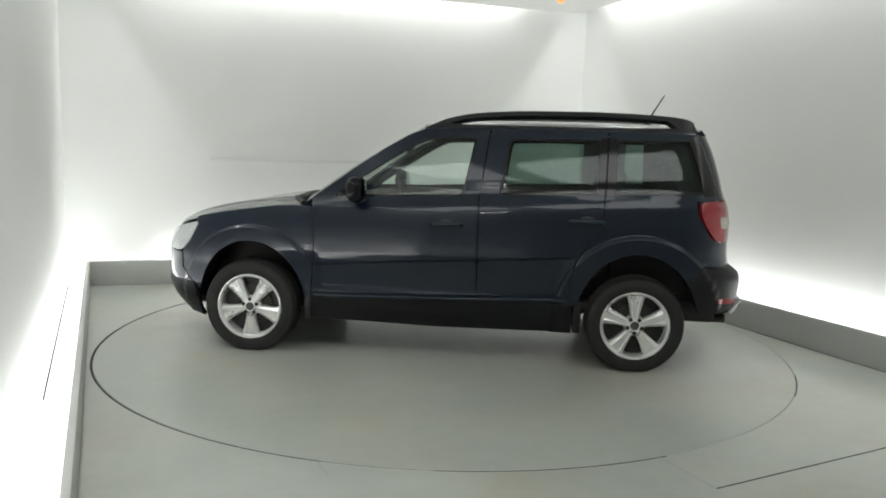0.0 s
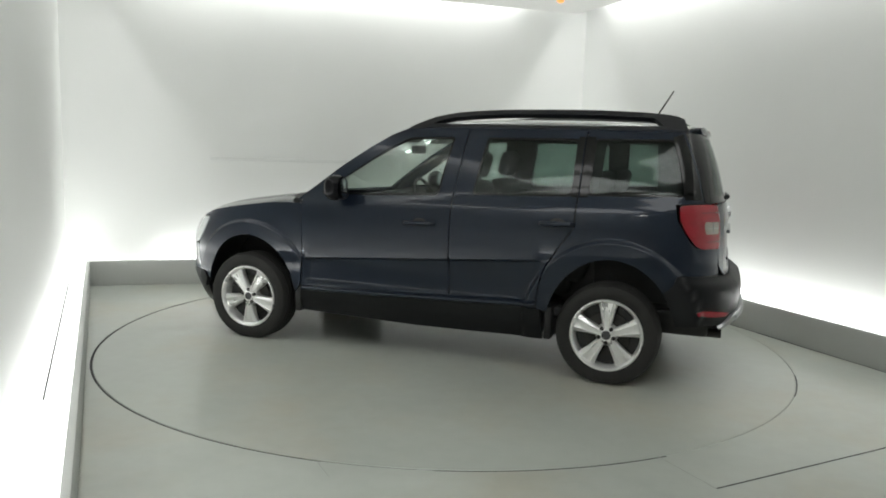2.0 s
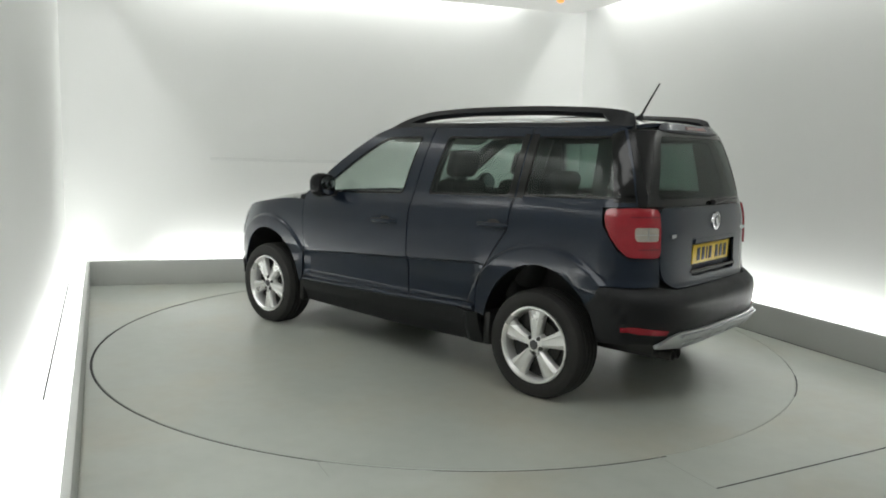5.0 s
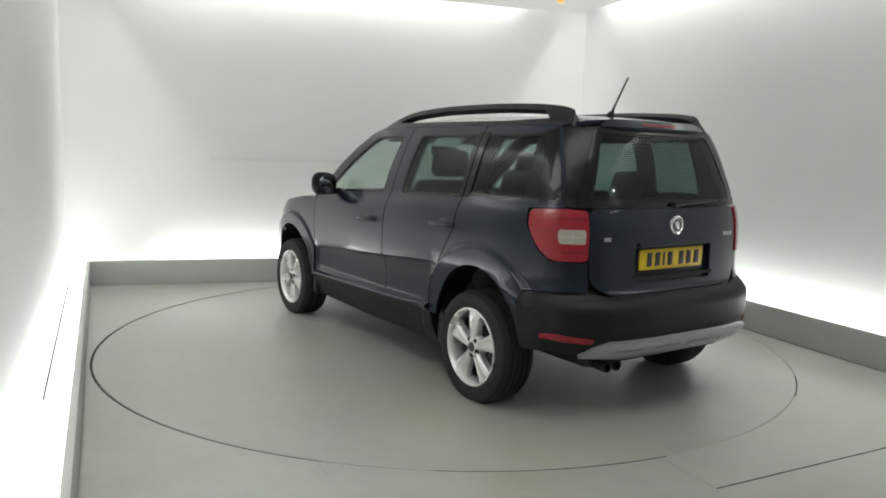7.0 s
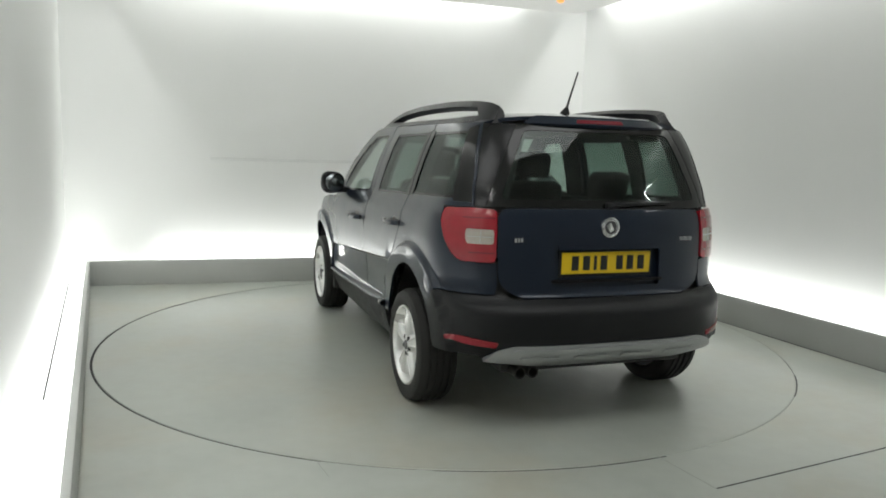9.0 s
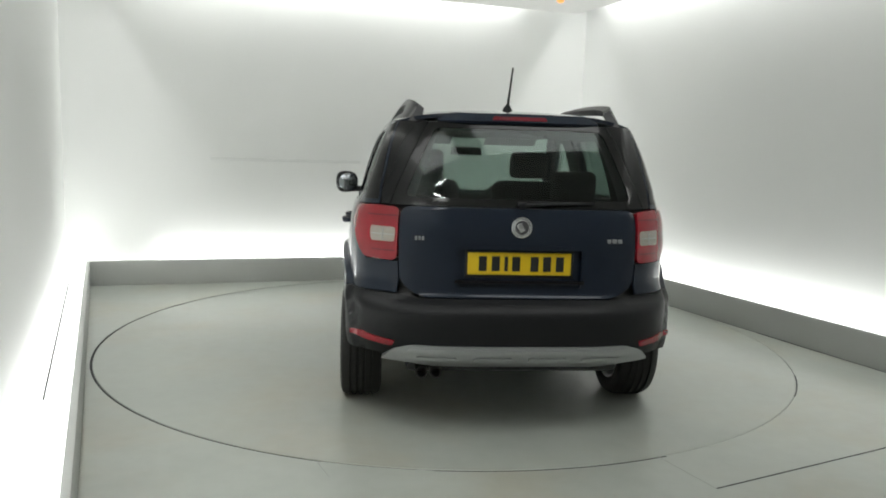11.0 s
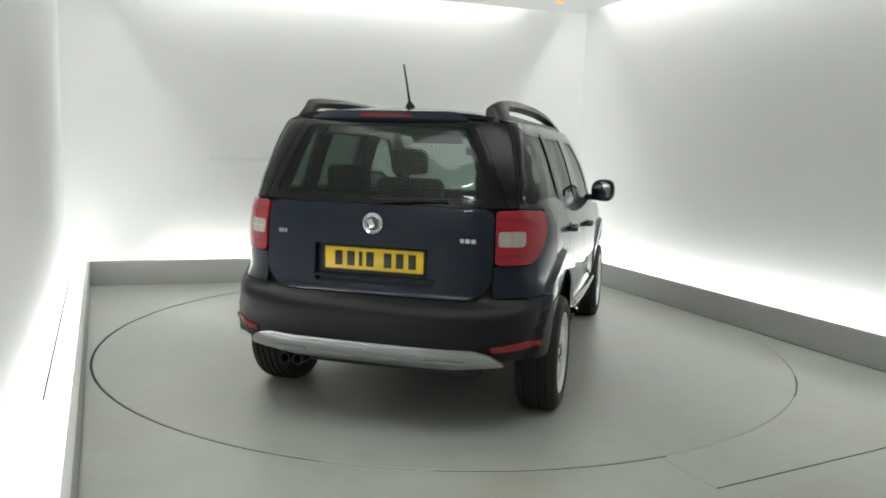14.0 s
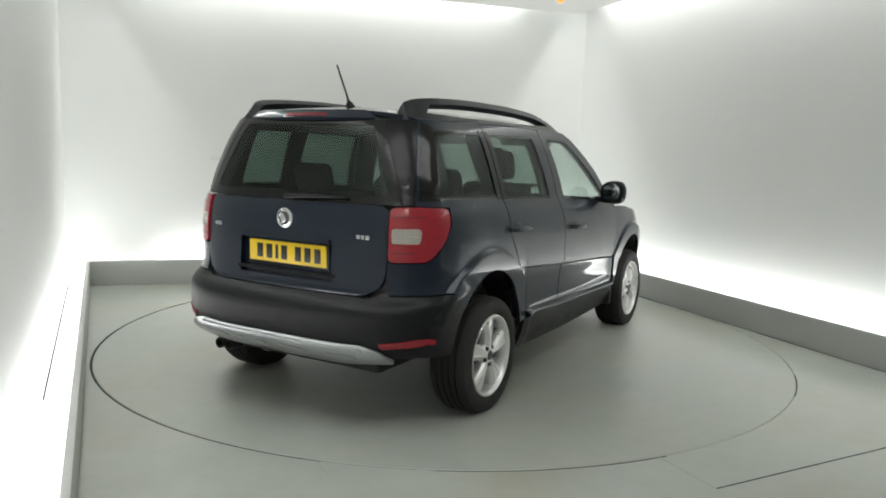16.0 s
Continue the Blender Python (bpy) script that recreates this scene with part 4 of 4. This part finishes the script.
def rail(x, z):
    k = (z - 1.54) / 0.14
    return x, roof_edge(x) - 0.006 - 0.085 * k, z


def roof_edge(x):
    x = min(max(x, -1.65), 0.15)
    return shell(U(x, 1.548), 1.548)[1] - 0.012 - 0.09 * max(0.0, -1.38 - x)


top = [(x, RAIL_TOP(x)) for x in np.linspace(-1.685, 0.145, 44)]
hole = [(x, RAIL_TOP(x) - 0.032) for x in np.linspace(-1.47, -0.10, 20)] + [(-0.02, 1.582), (-0.25, 1.578), (-1.2, 1.580), (-1.53, 1.588)]
rail_poly = top + [(0.13, 1.532), (0.0, 1.536), (-0.4, 1.545), (-1.2, 1.548), (-1.675, 1.528)]
for flip in (False, True):
    r = panel("roof_rail", rail_poly, rail, M_SATIN, car, "black roof rail", holes=[hole], thick=0.045, res=0.03, mirror=flip)
    bv = r.modifiers.new("bevel", "BEVEL")
    bv.width, bv.segments, bv.limit_method, bv.angle_limit = 0.007, 2, "ANGLE", radians(50)
bm = tube([(-1.41, 0, 1.615), (-1.418, 0, 1.64), (-1.43, 0, 1.66)], [0.034, 0.022, 0.008], 12)
aerial = part("aerial", bm, M_BLACK, car, "black roof aerial")
part("aerial_rod", tube([(-1.425, 0, 1.652), (-1.45, 0, 1.70), (-1.535, 0, 1.845)], [0.008, 0.006, 0.0048], 6), M_INK_SHADE, aerial)

for sgn in (1, -1):
    bm = bmesh.new()
    bmesh.ops.create_uvsphere(bm, u_segments=24, v_segments=16, radius=1)
    for v in bm.verts:
        x, y, z = v.co
        sq = lambda t: math.copysign(abs(t) ** 0.75, t)
        v.co = (0.540 + 0.068 * x + 0.02 * sgn * y, sgn * 0.930 + 0.088 * sq(y), 1.13 + 0.085 * sq(z) * (1 + 0.08 * sgn * y))
        if v.co.x < 0.50:
            v.co.x = 0.50 + (v.co.x - 0.50) * 0.12
    mir = part("door_mirror", bm, M_GLOSSBLACK, car, "rounded dark door mirror")
    gb = lathe([(0.001, 0.003), (0.064, 0.002), (0.069, 0.0), (0.001, -0.002)], 28, "y")
    bmesh.ops.transform(gb, matrix=pose(0.487, sgn * 0.925, 1.13, 0, 0, 90) @ pose(0, 0, 0, 5, 0, sgn * 7) @ Matrix.Diagonal((1.0, 1, 1.0, 1)), verts=gb.verts)
    part("mirror_glass", gb, M_MIRROR, mir, "mirror glass")
    part("mirror_stalk", box(0.55, sgn * 0.85, 1.075, 0.07, 0.12, 0.045, 0.015), M_BLACK, mir)
    part("mirror_skirt", box(0.545, sgn * 0.915, 1.062, 0.09, 0.11, 0.02, 0.009), M_BLACK, mir)
    for hx, hz in ((-0.04, 0.915), (-0.95, 0.965)):
        hy = shell(hx, hz)[1]
        # the recess is not cut; its shade is a flat black ellipsoid
        cup = bmesh.new()
        bmesh.ops.create_uvsphere(cup, u_segments=16, v_segments=10, radius=1, matrix=pose(hx, sgn * (hy - 0.0085), hz) @ Matrix.Diagonal((0.072, 0.010, 0.042, 1)))
        cp = part("handle_shade", cup, M_INK_SHADE, car, "black patch for the shade in the handle recess")
        part("door_handle", tube([(hx + 0.105, sgn * (hy + 0.002), hz + 0.004), (hx + 0.085, sgn * (hy + 0.030), hz + 0.006), (hx, sgn * (hy + 0.036), hz + 0.008), (hx - 0.085, sgn * (hy + 0.030), hz + 0.008), (hx - 0.105, sgn * (hy + 0.002), hz + 0.008)],
                                 [0.014, 0.016, 0.017, 0.016, 0.014], 10), M_PAINT, cp, "dark blue door handle")

# ---------------------------------------------------------------- wheels
def wheel(sgn, x):
    """The wheel's outside looks along +y before it is turned."""
    hub = new("wheel")
    hub.parent = car
    hub["label"] = "silver five-spoke alloy wheel"
    R, W = TYRE_R, 0.225
    prof = [(0.222, -W / 2 + 0.015), (0.235, -W / 2 + 0.004), (0.275, -W / 2), (0.302, -W / 2 + 0.010), (R - 0.006, -W / 2 + 0.030), (R, -0.05)]
    grooves = []
    for g in (-0.055, -0.018, 0.018, 0.055):
        grooves += [(R, g - 0.007), (R - 0.010, g - 0.005), (R - 0.010, g + 0.005), (R, g + 0.007)]
    prof = prof[:-1] + grooves + [(R - 0.006, W / 2 - 0.030), (0.302, W / 2 - 0.010), (0.275, W / 2), (0.235, W / 2 - 0.004), (0.222, W / 2 - 0.015), (0.215, 0.0)]
    tyre = lathe(prof, 64, "y", closed=True)
    for v in tyre.verts:
        v.co.z = max(v.co.z, -HUB_Z + 0.001)
    part("tyre", tyre, M_RUBBER, hub, "black rubber tyre")
    rp = [(0.224, 0.100), (0.222, 0.107), (0.214, 0.108), (0.206, 0.098), (0.200, 0.085), (0.196, 0.0), (0.205, -0.09), (0.222, -0.10), (0.218, 0.0)]
    rim = part("rim", lathe(rp, 64, "y", closed=True), M_ALLOY, hub, "silver alloy rim")
    # black disc in place of the shade seen between the spokes
    part("barrel_shade", lathe([(0.001, 0.020), (0.198, 0.020), (0.198, 0.010), (0.001, 0.010)], 40, "y"), M_INK_SHADE, rim)
    part("brake_disc", lathe([(0.001, 0.040), (0.06, 0.042), (0.065, 0.034), (0.140, 0.034), (0.142, 0.026), (0.001, 0.026)], 40, "y"), M_STEEL, rim, "dull steel brake disc")
    part("hub_boss", lathe([(0.001, 0.094), (0.046, 0.094), (0.058, 0.088), (0.068, 0.072), (0.070, 0.04), (0.001, 0.04)], 32, "y"), M_ALLOY, rim)
    cap = part("centre_cap", lathe([(0.001, 0.100), (0.024, 0.099), (0.029, 0.093), (0.029, 0.085), (0.001, 0.085)], 24, "y"), M_DARKALLOY, rim, "dark centre cap")
    for k in range(5):
        a = radians(90 + 72 * k + (36 if x > 0 else 0))
        # a wide spoke with a shallow trough, flaring to the rim
        bm = bmesh.new()
        rows = []
        for i in range(9):
            t = i / 8
            r = 0.040 + 0.172 * t
            w = 0.024 + 0.030 * t + 0.013 * t ** 3
            h = 0.090 + 0.006 * math.sin(math.pi * t) - 0.004 * t
            g = 0.003 * min(1, 2.5 * t)
            sec = [(-w, h - 0.050), (-w, h - 0.016), (-w * 0.92, h - 0.008), (-w * 0.50, h + 0.003), (-w * 0.36, h - g), (w * 0.36, h - g), (w * 0.50, h + 0.003), (w * 0.92, h - 0.008), (w, h - 0.016), (w, h - 0.050)]
            rows.append([bm.verts.new((r * math.cos(a) - s * math.sin(a), hh, r * math.sin(a) + s * math.cos(a))) for s, hh in sec])
        for p, q in zip(rows, rows[1:]):
            for j in range(len(p) - 1):
                bm.faces.new((p[j], p[j + 1], q[j + 1], q[j]))
            bm.faces.new((p[-1], p[0], q[0], q[-1]))
        bm.faces.new(rows[0])
        bm.faces.new(rows[-1])
        part("spoke", bm, M_ALLOY, rim)
        b = a + radians(36)
        part("wheel_bolt", lathe([(0.001, 0.096), (0.010, 0.0965), (0.013, 0.094), (0.013, 0.080), (0.001, 0.080)], 12, "y"), M_INK_SHADE, rim, "dark recessed wheel bolt").matrix_local = pose(0.048 * math.cos(b), 0, 0.048 * math.sin(b))
    hub.matrix_local = pose(x, sgn * TRACK, HUB_Z, 0, 0, 0 if sgn > 0 else 180)
    return hub


for x in (HUB_X, -HUB_X):
    for sgn in (1, -1):
        wheel(sgn, x)
        # liner behind the arch
        bm = bmesh.new()
        a0, a1 = (radians(4), radians(184)) if x > 0 else (radians(-4), radians(165))
        rows = []
        for i in range(25):
            a = a0 + (a1 - a0) * i / 24
            p = (x + 0.408 * math.cos(a), HUB_Z + 0.482 * math.sin(a))
            rows.append([bm.verts.new((p[0], sgn * y, p[1])) for y in (0.50, 0.70, 0.82)])
        for p, q in zip(rows, rows[1:]):
            for j in range(2):
                bm.faces.new((p[j], p[j + 1], q[j + 1], q[j]))
        cen = [r[0] for r in rows]
        bm.faces.new(cen)
        part("wheel_arch_liner", bm, M_INK_SHADE, car, "black wheel arch liner")
        # the body's end wall between the liner's foot and the sill
        part("arch_end_panel", box((0.895 if x > 0 else -0.915), sgn * 0.655, 0.335, 0.05, 0.37, 0.21, 0.012), M_INK_SHADE, car)

# ---------------------------------------------------------------- underbody and cabin
part("underbody", box(0, 0, 0.31, 1.92, 1.36, 0.14, 0.03), M_INK_SHADE, car, "black underbody")
part("underbody_tail", box(-1.62, 0, 0.36, 0.50, 1.1, 0.16, 0.03), M_INK_SHADE, car)
part("engine_bay", box(1.45, 0, 0.52, 0.95, 1.0, 0.58, 0.05), M_INK_SHADE, car)
part("boot_floor", box(-1.50, 0, 0.62, 0.72, 1.10, 0.30, 0.03), M_CABIN, car)
part("cabin_floor", box(-0.15, 0, 0.40, 2.1, 1.55, 0.06, 0.02), M_CABIN, car)
for sgn in (1, -1):
    panel("door_lining", flank((0.85, 0.42), (0.85, 1.03), (0.3, 1.075), (-0.3, 1.09), (-1.0, 1.115), (-1.3, 1.125), (-1.3, 0.9), (-0.9, 0.75), (-0.85, 0.42)), lambda u, z: (shell(u, z)[0], shell(u, z)[1] - 0.045, z), M_CABIN, car, thick=0.02, res=0.07, mirror=sgn < 0)
    part("boot_lining", box(-1.56, sgn * 0.62, 0.95, 0.48, 0.10, 0.36, 0.03), M_CABIN, car)
    part("exhaust_pipe", lathe([(0.030, -0.10), (0.030, 0.08), (0.025, 0.08), (0.025, -0.08)], 20, "y"), M_STEEL, car, "dull steel exhaust tip").matrix_local = pose(-1.87, 0.44 + sgn * 0.036, 0.305, 0, 0, 90)
part("dashboard", box(0.72, 0, 0.93, 0.42, 1.46, 0.24, 0.06, pose(0, 0, 0, 0, 8, 0), seg=3), M_CABIN, car, "charcoal dashboard")
sw = bmesh.new()
ringpts = [(0.40 + 0.07 * math.sin(2 * math.pi * k / 24), -0.36 + 0.185 * math.cos(2 * math.pi * k / 24), 0.99 + 0.17 * math.sin(2 * math.pi * k / 24)) for k in range(25)]
tube(ringpts, 0.015, 8, sw)
box(0.41, -0.36, 0.98, 0.05, 0.13, 0.10, 0.02, None, sw)
box(0.41, -0.36, 0.98, 0.02, 0.36, 0.03, 0.008, None, sw)
tube([(0.42, -0.36, 0.98), (0.62, -0.36, 0.90)], 0.03, 8, sw)
part("steering_wheel", sw, M_CABIN, car, "black steering wheel")
part("header_lining", box(0.13, 0, 1.525, 0.12, 1.10, 0.05, 0.015), M_HEADLINING, car, "pale lining above the windscreen")
for yy in (0.33, -0.33):
    part("sun_visor", box(0.235, yy, 1.488, 0.13, 0.40, 0.022, 0.009, pose(0, 0, 0, 0, 28, 0)), M_HEADLINING, car, "pale folded sun visor")
part("interior_mirror", box(0.33, 0, 1.40, 0.03, 0.24, 0.065, 0.012), M_CABIN, car, "interior mirror")


def seat(x, y, w, top, hr, tilt):
    s = part("seat", box(x + 0.22, y, 0.58, 0.50, w, 0.16, 0.05, pose(0, 0, 0, 0, -6, 0), seg=3), M_SEAT, car, "dark grey cloth seat")
    h = top - 0.58
    mid = pose(x - 0.03, y, 0.58) @ pose(0, 0, 0, 0, -tilt, 0)
    part("backrest", box(0, 0, 0, 0.13, w, h, 0.055, mid @ pose(0, 0, h / 2), seg=3), M_SEAT, s)
    if hr:
        for yy in hr:
            part("headrest", box(0, 0, 0, 0.10, 0.27, 0.19, 0.045, mid @ pose(0.02, yy, h + 0.115), seg=3), M_SEAT, s, "padded headrest")
            for d in (-0.06, 0.06):
                bm = tube([(0.01, yy + d, h - 0.03), (0.01, yy + d, h + 0.07)], 0.006, 6)
                bmesh.ops.transform(bm, matrix=mid, verts=bm.verts)
                part("headrest_post", bm, M_CHROME, s)
    return s


for y in (0.37, -0.37):
    seat(-0.10, y, 0.50, 1.215, (0.0,), 14)
for y, w in ((0.46, 0.42), (0.0, 0.36), (-0.46, 0.42)):
    seat(-0.98, y, w, 1.11, (0.0,) if y else None, 16)
for flip in (False, True):
    for lx in (((-0.14, 1.10), (-0.20, 1.50), (-0.44, 1.50), (-0.38, 1.12)), ((-1.03, 1.12), (-1.04, 1.50), (-1.20, 1.50), (-1.17, 1.13)), ((-1.53, 1.14), (-1.50, 1.50), (-1.62, 1.50), (-1.72, 1.14))):
        panel("pillar_lining", rounded(flank(*lx), 0.03), lambda u, z: (shell(u, z)[0], shell(u, z)[1] - 0.05, z), M_CABIN, car, "dark pillar lining", thick=0.015, res=0.06, mirror=flip)
part("parcel_shelf", box(-1.50, 0, 1.07, 0.48, 1.16, 0.03, 0.01), M_CABIN, car, "black parcel shelf")


# ---------------------------------------------------------------- what moves
def motions():
    """The table turns steadily clockwise and carries the car."""
    start, speed = 174.2, -7.14
    cars, tables = [], []
    for k in range(33):
        t = k * 0.5
        a = start + speed * t
        tables.append((t, pose(0, 0, 0, 0, 0, a)))
        cars.append((t, pose(0, 0, 0, 0, 0, a) @ pose(-0.016, -0.160, 0.0)))
    walk(turntable, tables)
    walk(car, cars)


motions()
